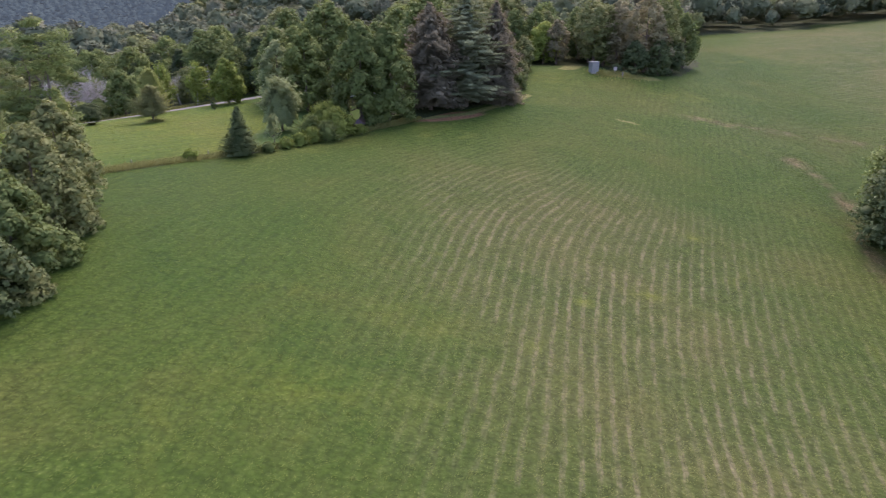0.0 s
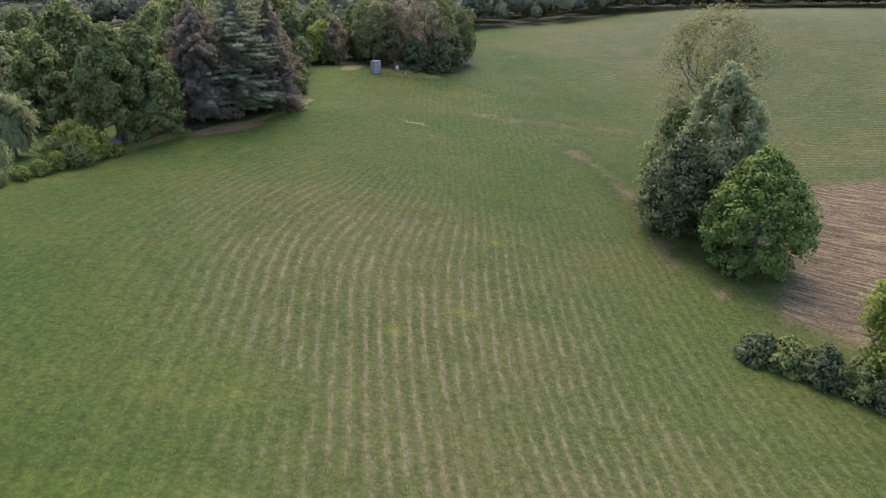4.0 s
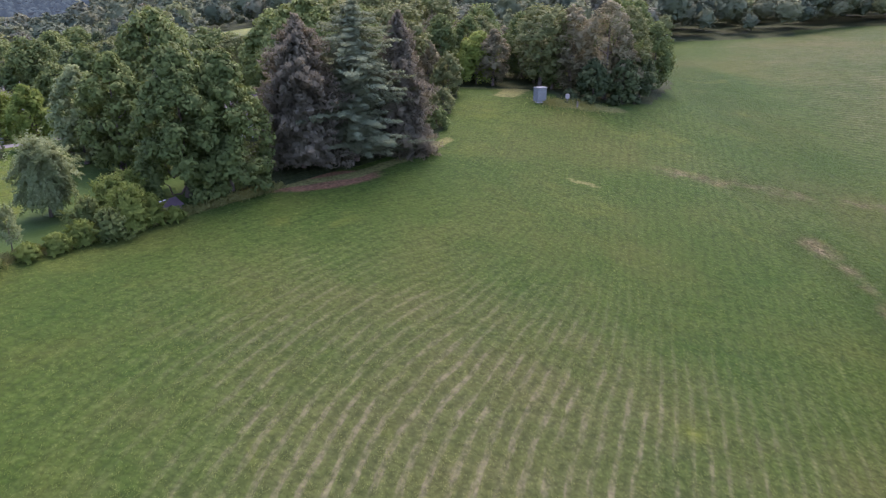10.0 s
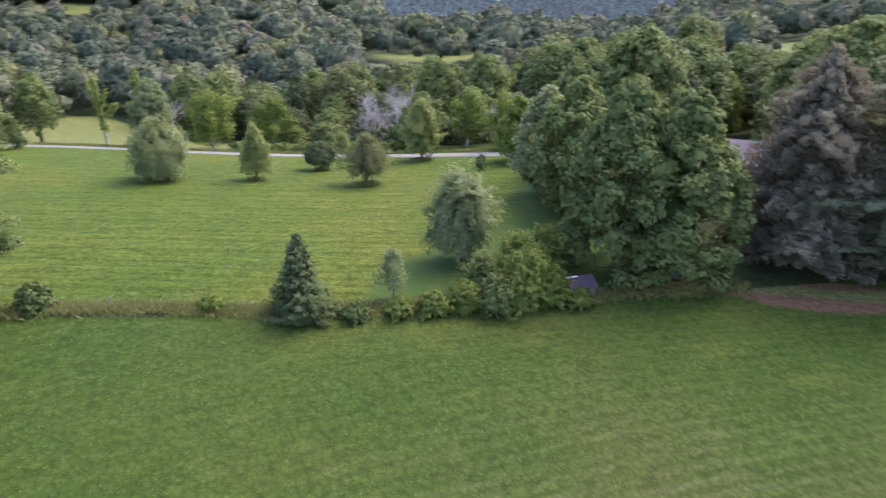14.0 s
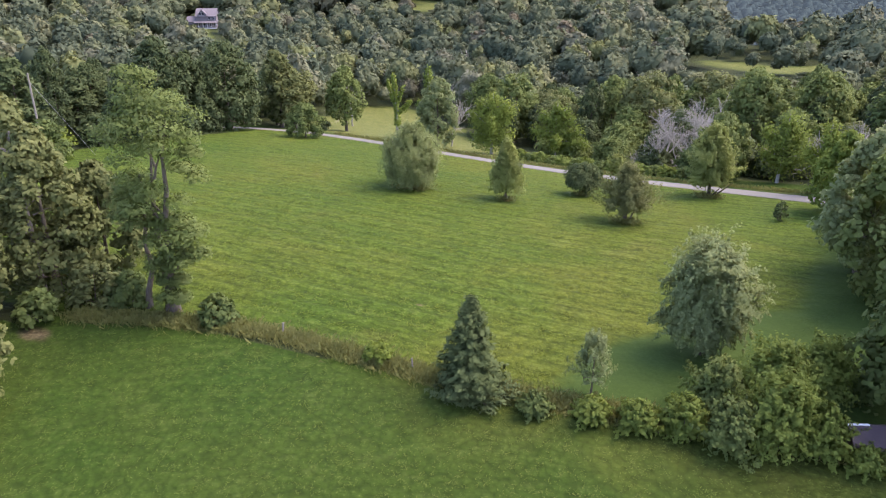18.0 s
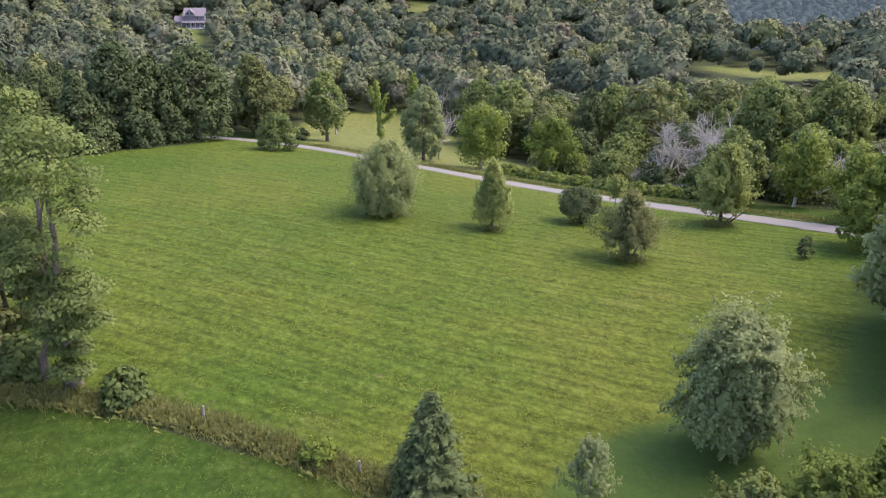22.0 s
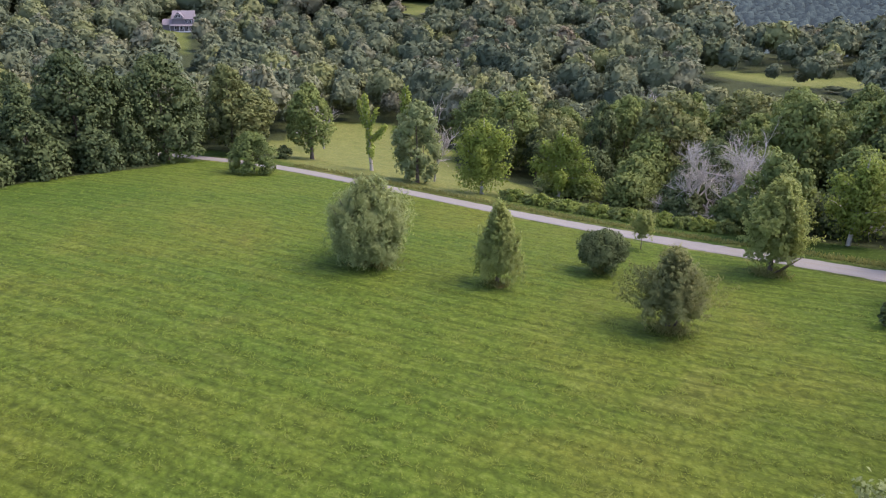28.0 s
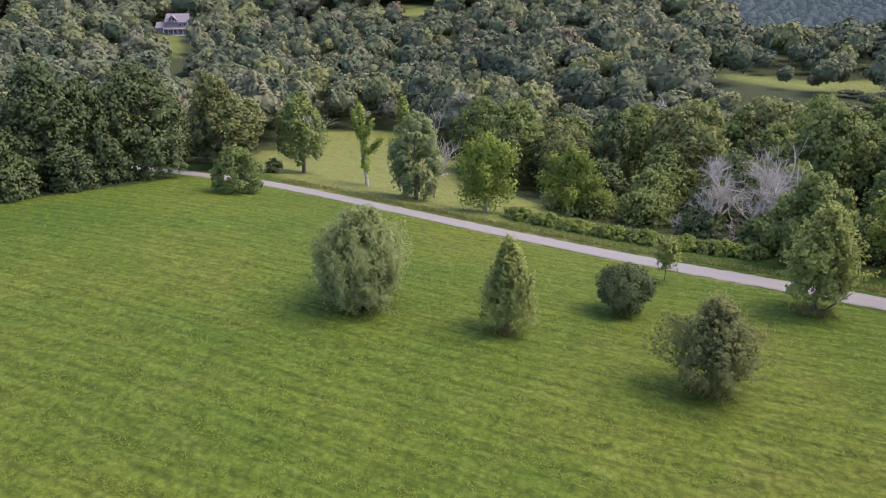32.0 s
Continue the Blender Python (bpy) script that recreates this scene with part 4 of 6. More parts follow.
def covers(x, y):
    """How much of each ground cover lies at (x, y)."""
    d_f, side = near_line(x, y, FENCE_LINE)
    hay = soft_inside(x, y, HAYFIELD, 0.8)
    lawn = soft_inside(x, y, LAWN, 0.5)
    pale = np.maximum(soft_inside(x, y, MEADOW, 1.5), np.maximum(soft_inside(x, y, FIELD_NORTH, 3), np.maximum(soft_inside(x, y, FIELD_FAR, 3), np.maximum(soft_inside(x, y, FIELD_WEST, 4), 0.6 * soft_inside(x, y, HOUSE_LAWN, 3)))))
    bare = soft_inside(x, y, BARE, 4.0)
    # worn headland by the hedge, the strip of scalped ground on the brow, the corner by the gap
    for cx, cy, sx, sy, a, k in ((48, 64, 5.5, 2.2, 0.5, 0.55), (51.5, 66.5, 3.5, 1.8, 0.9, 0.75), (13.6, 62.6, 0.5, 0.5, 0, 0.9), (-36.8, 91.3, 0.55, 0.3, 0.6, 0.9), (-42.5, 66.8, 1.6, 0.9, 0.5, 1.2), (38, 75, 0.5, 0.4, 0, 0.5)):
        ca, sa = math.cos(a), math.sin(a)
        p, q = (x - cx) * ca + (y - cy) * sa, -(x - cx) * sa + (y - cy) * ca
        bare = np.maximum(bare, k * np.exp(-(p / sx) ** 2 - (q / sy) ** 2))
    dirt = np.exp(-((x - 0.8) / 6.5) ** 2 - ((y - 116.2 - 0.44 * x) / 2.6) ** 2) * 1.25
    for cx, cy, r in ((-66.8, 102.8, 2.2), (-59.1, 110.5, 1.1), (-47.4, 117.3, 1.5), (-59, 120.5, 0.9)):
        dirt = np.maximum(dirt, 0.65 * np.exp(-(((x - cx) ** 2 + (y - cy) ** 2) / r ** 2)))
    d_d, _ = near_line(x, y, DRIVE_LINE)
    verge = np.clip(1.0 - (d_f - 0.3) / 1.1, 0, 1) * np.clip((x + 45) / 6, 0, 1)
    verge = np.maximum(verge, 0.6 * np.clip(1 - np.abs(d_d - 2.6) / 1.4, 0, 1))
    # around the pump box and the track to it
    verge = np.maximum(verge, np.exp(-((x - 38) / 9) ** 2 - ((y - 150.5) / 2.6) ** 2))
    p, q = (x - 31.8) * 0.94 - (y - 121.5) * 0.34, (x - 31.8) * 0.34 + (y - 121.5) * 0.94
    verge = np.maximum(verge, 1.3 * np.exp(-(p / 2.4) ** 2 - (q / 0.6) ** 2))
    d_t, _ = near_line(x, y, [(12, 170), (20, 165), (25, 163), (30, 161.5), (27, 154)])
    verge = np.maximum(verge, np.clip(1.4 - d_t / 2.5, 0, 1))
    d_w, _ = near_line(x, y, [(44, 128), (60, 125), (78, 120), (100, 112)])
    bare = np.maximum(bare, 0.52 * np.exp(-(d_w / 2.6) ** 2))
    d_e, _ = near_line(x, y, [(56, 112), (58, 104), (57, 96), (53, 84), (50, 74)])
    bare = np.maximum(bare, 0.58 * np.exp(-(d_e / 2.4) ** 2))
    paddock = inside(x, y, PADDOCK)
    open_ = np.maximum(np.maximum(hay, lawn), np.maximum(pale, paddock * 1.0))
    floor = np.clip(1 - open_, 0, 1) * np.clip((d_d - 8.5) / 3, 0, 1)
    # stubble shows most on the dry middle of the lower field, and on the far slope
    stub = np.exp(-(np.maximum(0, y - 76) / 24) ** 2) / (1 + np.exp(-(x + 3.0 + 0.12 * (y - 60)) / 5.0)) * (0.8 - 0.5 / (1 + np.exp(-(x - 31) / 5)))
    stub = np.maximum(stub, 0.30 * np.exp(-((x - 60) / 30) ** 2 - ((y - 125) / 22) ** 2))
    stub = np.maximum(stub, 0.55 / (1 + np.exp(-(x - 72 - 0.1 * (y - 100)) / 6)))
    stub = np.maximum(stub, 0.04 + 0.12 / (1 + np.exp(-(x - 12) / 5))) * (1 - hay) * paddock
    lime = np.zeros(np.shape(x))
    for cx, cy, sx, sy in ((-9, 40, 8, 2.6), (13.2, 60.6, 0.9, 0.9), (29.9, 79.9, 1.0, 0.8), (20, 64, 1.6, 0.8), (22, 145, 6, 9), (-2, 52, 4, 3)):
        lime = np.maximum(lime, (0.8 if sx < 2 else 0.3) * np.exp(-((x - cx) / sx) ** 2 - ((y - cy) / sy) ** 2))
    return dict(lime=lime, hay=hay, lawn=lawn, bare=bare, floor=floor, pale=pale, stub=stub, dirt=dirt, verge=verge)


def build_ground():
    gx, gy = steps(-128, 78, 0.8, 2600), steps(28, 152, 0.8, 2600)
    x, y = np.meshgrid(gx, gy)
    z = height(x, y)
    c = covers(x, y)
    u1, v1, u2, v2 = row_coords(x, y)
    row, along = np.where(c["hay"] > 0.5, u2, u1), np.where(c["hay"] > 0.5, v2, v1)
    slope_rows = np.clip((x - 62) / 12, 0, 1)
    row, along = row * (1 - slope_rows) + (0.45 * x + y) * slope_rows, along * (1 - slope_rows) + x * slope_rows
    ploughed = np.clip(c["bare"] * 1.5, 0, 1) * (x > 52)
    row, along = row * (1 - ploughed) + (0.78 * x + 0.62 * y) * ploughed, along * (1 - ploughed) + (0.62 * x - 0.78 * y) * ploughed
    # low swath ridges, and the drive's bed sunk a little
    z = z + 0.05 * np.sin(row * 2 * np.pi / 2.54) * c["hay"]
    d_d, _ = near_line(x, y, DRIVE_LINE)
    z = z - 0.16 * np.exp(-(d_d / 2.0) ** 4)
    ny, nx = x.shape
    i = np.arange(ny - 1)[:, None] * nx + np.arange(nx - 1)[None]
    f = np.stack([i, i + 1, i + nx + 1, i + nx], -1).reshape(-1, 4)
    floats = {k: v.ravel() for k, v in c.items()}
    floats.update(row=row.ravel(), along=along.ravel())
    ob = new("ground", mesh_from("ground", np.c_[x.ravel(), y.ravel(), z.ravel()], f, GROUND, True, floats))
    return tagged(ob, "rolling green pasture with mown swaths and dry stubble", "ground", kind="structure")


def smooth_line(pts, step):
    p = np.array(pts, float)
    for _ in range(3):
        q = [p[0]]
        for a, b in zip(p[:-1], p[1:]):
            q += [a * 0.75 + b * 0.25, a * 0.25 + b * 0.75]
        p = np.array(q + [p[-1]])
    d = np.r_[0, np.cumsum(np.linalg.norm(np.diff(p, axis=0), axis=1))]
    s = np.arange(0, d[-1], step)
    return np.c_[np.interp(s, d, p[:, 0]), np.interp(s, d, p[:, 1])]


def build_drive():
    rng = np.random.default_rng(5)
    p = smooth_line(DRIVE_LINE, 0.7)
    d = unit(np.gradient(p, axis=0))
    nrm = np.c_[-d[:, 1], d[:, 0]]
    offs = np.array([-1.75, -1.5, -1.0, -0.5, 0, 0.5, 1.0, 1.5, 1.75])
    wob = rng.normal(size=len(p)) * 0.08
    v, tr = [], []
    for o in offs:
        k = o + (wob * np.sign(o) if abs(o) > 1.3 else 0)
        q = p + nrm * np.broadcast_to(k, len(p))[:, None]
        lift = 0.02 - 0.10 * (abs(o) > 1.6) - 0.035 * (0.8 < abs(o) < 1.3) + 0.02 * (abs(o) < 0.2)
        v.append(np.c_[q, height(q[:, 0], q[:, 1]) + lift])
        tr.append(np.full(len(p), 1.0 if abs(o) < 0.3 else (0.75 if abs(o) > 1.6 else 0.0)))
    m = len(p)
    f = []
    for k in range(len(offs) - 1):
        i = np.arange(m - 1) + k * m
        f.append(np.stack([i, i + 1, i + m + 1, i + m], -1))
    me = mesh_from("drive", np.concatenate(v), np.concatenate(f), GRAVEL, True, {"track": np.concatenate(tr)})
    return tagged(new("road", me), "pale gravel drive with a worn grassy middle", "road", kind="structure")


def build_tufts():
    """The sward's tufts of upright blades, thicker on the swaths, on the ground that the flight passes over."""
    rng = np.random.default_rng(11)
    n = 120000
    x = rng.uniform(-112, 60, n)
    y = rng.uniform(28, 136, n)
    c = covers(x, y)
    ok = (c["floor"] < 0.3) & (c["lawn"] < 0.4) & (c["bare"] < 0.45) & (c["dirt"] < 0.5) & (c["pale"] < 0.3)
    d_d, _ = near_line(x, y, DRIVE_LINE)
    u1, v1, u2, v2 = row_coords(x, y)
    row = np.where(c["hay"] > 0.5, u2, u1)
    thick = 0.5 + 0.5 * np.sin(row * 2 * np.pi / 1.27 + rng.normal(size=n) * 0.6)
    fade = np.clip((58 - x) / 24, 0, 1) * np.clip((140 - y + 0.5 * np.maximum(0, -x)) / 50, 0.1, 1) * np.clip((x + 118) / 50, 0.2, 1)
    ok &= (d_d > 2.2) & (rng.random(n) < (0.25 + 0.75 * thick) * fade)
    x, y, hay, stub = x[ok], y[ok], c["hay"][ok], c["stub"][ok]
    each = 6
    m = len(x) * each
    lush = np.repeat(rng.uniform(0.7, 1.3, len(x)), each)
    q = np.repeat(np.c_[x, y], each, axis=0) + rng.normal(size=(m, 2)) * 0.13
    az = rng.uniform(0, 2 * np.pi, m)
    reach = rng.uniform(0.10, 0.26, (m, 1)) * lush[:, None]
    lean = np.c_[np.cos(az), np.sin(az)] * reach
    tall = rng.uniform(0.02, 0.09, m) * lush * np.repeat(0.75 + 0.35 * hay, each)
    side = np.c_[np.sin(az), -np.cos(az)] * rng.uniform(0.02, 0.05, (m, 1))
    z = height(q[:, 0], q[:, 1])
    v = np.stack([np.c_[q - side, z - 0.02], np.c_[q + side, z - 0.02], np.c_[q + lean, z + tall]], 1).reshape(-1, 3)
    up = np.repeat(unit(np.c_[-lean * 0.6, np.full(m, 0.8)]), 3, axis=0)
    tip = np.tile([0.0, 0.0, 1.0], m)
    me = mesh_from("grass_tufts", v, np.arange(3 * m).reshape(-1, 3), BLADE, True, {"hay": np.repeat(hay, each * 3), "stub": np.repeat(stub, each * 3), "tip": tip}, up)
    return tagged(new("grass_tufts", me), "short tufted pasture grass, partly cut and drying", "grass", kind="stuff")


def build_long_grass():
    """Uncut yellowing grass along the fence, the drive's bank and round the field trees' feet."""
    rng = np.random.default_rng(17)
    spots = []
    for line, n, spread in ((FENCE_LINE[1:9], 24000, 0.45), (DRIVE_LINE[3:11], 5000, 0.35)):
        p = smooth_line(line, 0.2)
        q = p[rng.integers(len(p), size=n)] + rng.normal(size=(n, 2)) * spread
        if line[0] == DRIVE_LINE[3]:
            q[:, 1] += 2.9
            q[:, 0] -= 1.6
        spots.append(q)
    for cx, cy, r, n in ((-66.8, 102.8, 1.6, 700), (-59.1, 110.5, 0.8, 200), (-47.4, 117.3, 1.1, 450), (-59.4, 120.7, 0.6, 300), (-54.2, 134.6, 1.1, 700), (33.5, 149.6, 2.2, 900), (38.5, 150.2, 2.6, 900)):
        spots.append(np.array([cx, cy]) + rng.normal(size=(n, 2)) * r * 0.6)
    q = np.concatenate(spots)
    m = len(q)
    tall = rng.uniform(0.18, 0.52, m)
    az = rng.uniform(0, 2 * np.pi, m)
    w = rng.uniform(0.010, 0.026, m)
    z = height(q[:, 0], q[:, 1])
    side = np.c_[np.cos(az) * w, np.sin(az) * w]
    lean = rng.normal(size=(m, 2)) * 0.15
    v = np.stack([np.c_[q - side, z - 0.05], np.c_[q + side, z - 0.05], np.c_[q + side * 0.5 + lean, z + tall], np.c_[q - side * 0.6 + lean * 1.3, z + tall * 0.85]], 1).reshape(-1, 3)
    me = mesh_from("long_grass", v, np.arange(4 * m).reshape(-1, 4), DRY)
    return tagged(new("long_grass", me), "tall yellowing uncut grass along the fence line", "long grass", kind="stuff")


build_ground()
build_drive()
build_long_grass()
build_tufts()

# ---------------------------------------------------------------- woodland
CLEAR = [HAYFIELD, MEADOW, LAWN, PADDOCK, FIELD_FAR, FIELD_NORTH, FIELD_WEST, HOUSE_LAWN]


def wooded(x, y):
    ok = np.ones(np.shape(x), bool)
    for poly in CLEAR:
        ok &= ~inside(x, y, poly)
        d, _ = near_line(x, y, poly + poly[:1])
        ok &= d > (4.0 if poly is HOUSE_LAWN else 1.8)
    d, _ = near_line(x, y, DRIVE_LINE)
    ok &= d > 5.0
    ok &= ~((x > -48) & (x < 22) & (y > 96) & (y < 150))
    ok &= ~((x > -70) & (x < -30) & (y > 40) & (y < 84))
    ok &= ~inside(x, y, [(-112, 108), (-60, 136), (-46, 150), (-50, 163), (-70, 168), (-100, 160), (-112, 144)])
    ok &= ~inside(x, y, [(-120, 236), (-100, 215), (-150, 215), (-175, 238), (-150, 252)])
    # open country to the south
    a = np.degrees(np.arctan2(x - 10, y - 40))
    b = np.degrees(np.arctan2(x + 15, y - 85))
    ok &= ((a > -60) & (a < 60)) | ((b > -112) & (b < 10))
    return ok


WAY = ((4, 16, 24.5), (8, 45, 26), (3, 76, 26.6), (-20, 88, 26.3))
# young growth only, in front of the house's lawn and the two far fields: heading range, end of the lane, ground there
LANES = ((-86.4, -84.4, 285, -6.5), (-46.0, -41.5, 206, 0.0), (-36.5, -33.5, 206, 0.0), (-69.0, -66.5, 390, 5.0), (-9.0, 2.0, 205, 0.5))


def headroom(x, y):
    """The tallest a tree may grow at (x, y)."""
    way, run = np.degrees(np.arctan2(x + 20, y - 88)), np.hypot(x + 20, y - 88)
    room = np.full(np.shape(x), 40.0)
    for a, b, end, ground in LANES:
        cap = 26.3 + (ground - 26.3) * run / end - height(x, y)
        room = np.where((way > a) & (way < b) & (run < end), np.minimum(room, cap), room)
    return np.maximum(room, 2.5)


def scatter(rng, x0, x1, y0, y1, gap):
    gx, gy = np.meshgrid(np.arange(x0, x1, gap), np.arange(y0, y1, gap))
    x = gx.ravel() + rng.uniform(-0.42, 0.42, gx.size) * gap
    y = gy.ravel() + rng.uniform(-0.42, 0.42, gx.size) * gap
    ok = wooded(x, y)
    return x[ok], y[ok]


def build_woods():
    rng = np.random.default_rng(21)
    # near woods: whole trees that share a few kinds of crown
    kinds = []
    spec = [(LEAF, "leafy broad-crowned woodland tree", EGG, 14, 9.5), (LEAF_DARK, "dark green woodland tree", COLUMN, 15, 8.0), (LEAF, "rounded green woodland tree in full leaf", BALL, 12.5, 9.5),
            (LEAF_OLIVE, "olive-green woodland tree in summer leaf", VASE, 14, 9.0), (LEAF_RUST, "woodland tree with yellowing brown-tinged leaves", EGG, 13, 8.0), (LEAF_DARK, "tall narrow dark woodland tree", SPIRE, 15, 7.5), (LEAF_LIGHT, "bright yellow-green woodland tree", DOME, 10, 7.5)]
    for k, (m, label, prof, h, w) in enumerate(spec):
        kinds.append(broad_tree(300 + k, 0, -900 - 15 * k, h, w, m, label, profile=prof, lobes=52, per=84, leaf=(0.48, 0.32), limbs=3, group="woodland trees", lobe_r=0.19, z0=h * 0.14))
    chance = [0.27, 0.24, 0.2, 0.13, 0.05, 0.08, 0.03]
    x, y = scatter(rng, -215, 110, 40, 260, 6.4)
    d = np.full(len(x), 1e9)
    for px, py in ((5, 20), (8, 40), (10, 60), (0, 78), (-12, 84), (-21, 88)):
        d = np.minimum(d, np.hypot(x - px, y - py))
    order = np.argsort(d)
    near = order[d[order] < 200][:285]
    used = set()
    for i in near:
        # browning crowns stand mostly by the pump box
        k = int(rng.choice(7, p=chance))
        if x[i] > 10 and rng.random() < 0.6:
            k = 4
        # mostly dark-leaved kinds here, in place of the wood edge's shade
        if x[i] < -95 and y[i] < 112 and rng.random() < 0.8:
            k = int(rng.choice([1, 5]))
        s = rng.uniform(0.72, 1.12)
        top = min(s * rng.uniform(0.85, 1.1), float(headroom(x[i], y[i])) / spec[k][3])
        m = at_ground(x[i], y[i], rng.uniform(0, 360), 0.1, (s * rng.uniform(0.85, 1.15), s * rng.uniform(0.85, 1.15), top))
        if k in used:
            copy_thing(kinds[k], m)
        else:
            kinds[k].matrix_basis = m
            used.add(k)
    for k, ob in enumerate(kinds):
        if k not in used:
            i = near[k]
            ob.matrix_basis = at_ground(x[i] + 2, y[i] + 2)
    taken = set(near.tolist())
    rest = [i for i in range(len(x)) if i not in taken]
    fx, fy = [x[rest]], [y[rest]]
    for box in ((-520, -215, 20, 420, 8.4), (-215, 330, 260, 420, 8.6), (110, 330, 200, 290, 6.6), (-1100, -520, -60, 700, 25.0), (-520, 250, 420, 800, 24.0), (-215, -120, -20, 40, 8.0), (-520, -215, -40, 20, 8.6)):
        a, b = scatter(rng, *box)
        fx.append(a)
        fy.append(b)
    fx, fy = np.concatenate(fx), np.concatenate(fy)
    # woods hidden by nearer woods are left out
    top = height(fx, fy) + 16
    seen = np.zeros(len(fx), bool)
    for ex, ey, ez in WAY:
        lost = np.zeros(len(fx), bool)
        run = np.hypot(fx - ex, fy - ey)
        for q in np.linspace(0.08, 0.97, 40):
            gx, gy = ex + (fx - ex) * q, ey + (fy - ey) * q
            lost |= (run * (1 - q) > 14) & (height(gx, gy) + 10.0 * wooded(gx, gy) > ez + (top - ez) * q)
        seen |= ~lost
    fx, fy = fx[seen], fy[seen]
    far = np.hypot(fx + 10, fy - 70)
    room = headroom(fx, fy)
    protos = []
    for k, prof in enumerate((EGG, BALL, DOME, COLUMN, EGG, VASE)):
        protos.append(far_crown(np.random.default_rng(400 + k), 12.5, 9.0, 0.4, prof, 540, 0.44))
    light = []
    for k, prof in enumerate((EGG, BALL, DOME, COLUMN)):
        light.append(far_crown(np.random.default_rng(450 + k), 12.5, 9.6, 0.4, prof, 320, 0.60, 7, 9))
    vs, fs, ns, ts, at = [], [], [], [], 0
    z = height(fx, fy)
    for i in range(len(fx)):
        v, f, soft = protos[int(rng.integers(len(protos)))] if far[i] < 240 else light[int(rng.integers(len(light)))]
        s = rng.choice([0.6, 0.8, 0.95, 1.1, 1.4]) * rng.uniform(0.9, 1.1) * (1.0 if far[i] < 420 else 2.0)
        low = 0.62 if (abs(fx[i] + 12) < 45 and 165 < fy[i] < 292) else 1.0
        low = min(low, room[i] / (13.0 * s))
        a = rng.uniform(0, 2 * np.pi)
        wide = s * (0.45 + 0.55 * low)
        ca, sa = math.cos(a) * wide, math.sin(a) * wide
        w = np.c_[v[:, 0] * ca - v[:, 1] * sa + fx[i], v[:, 0] * sa + v[:, 1] * ca + fy[i], v[:, 2] * s * low * rng.uniform(0.85, 1.12) + z[i]]
        vs.append(w)
        ns.append(np.c_[(soft[:, 0] * ca - soft[:, 1] * sa) / wide, (soft[:, 0] * sa + soft[:, 1] * ca) / wide, soft[:, 2]])
        fs.append(f + at)
        ts.append(np.full(len(v), rng.random()))
        at += len(v)
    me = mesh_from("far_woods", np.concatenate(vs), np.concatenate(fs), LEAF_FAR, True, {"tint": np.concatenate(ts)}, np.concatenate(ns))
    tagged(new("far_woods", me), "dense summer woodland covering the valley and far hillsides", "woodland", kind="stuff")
    print("woods", len(near), len(fx), sum(len(f) for f in fs))


build_woods()


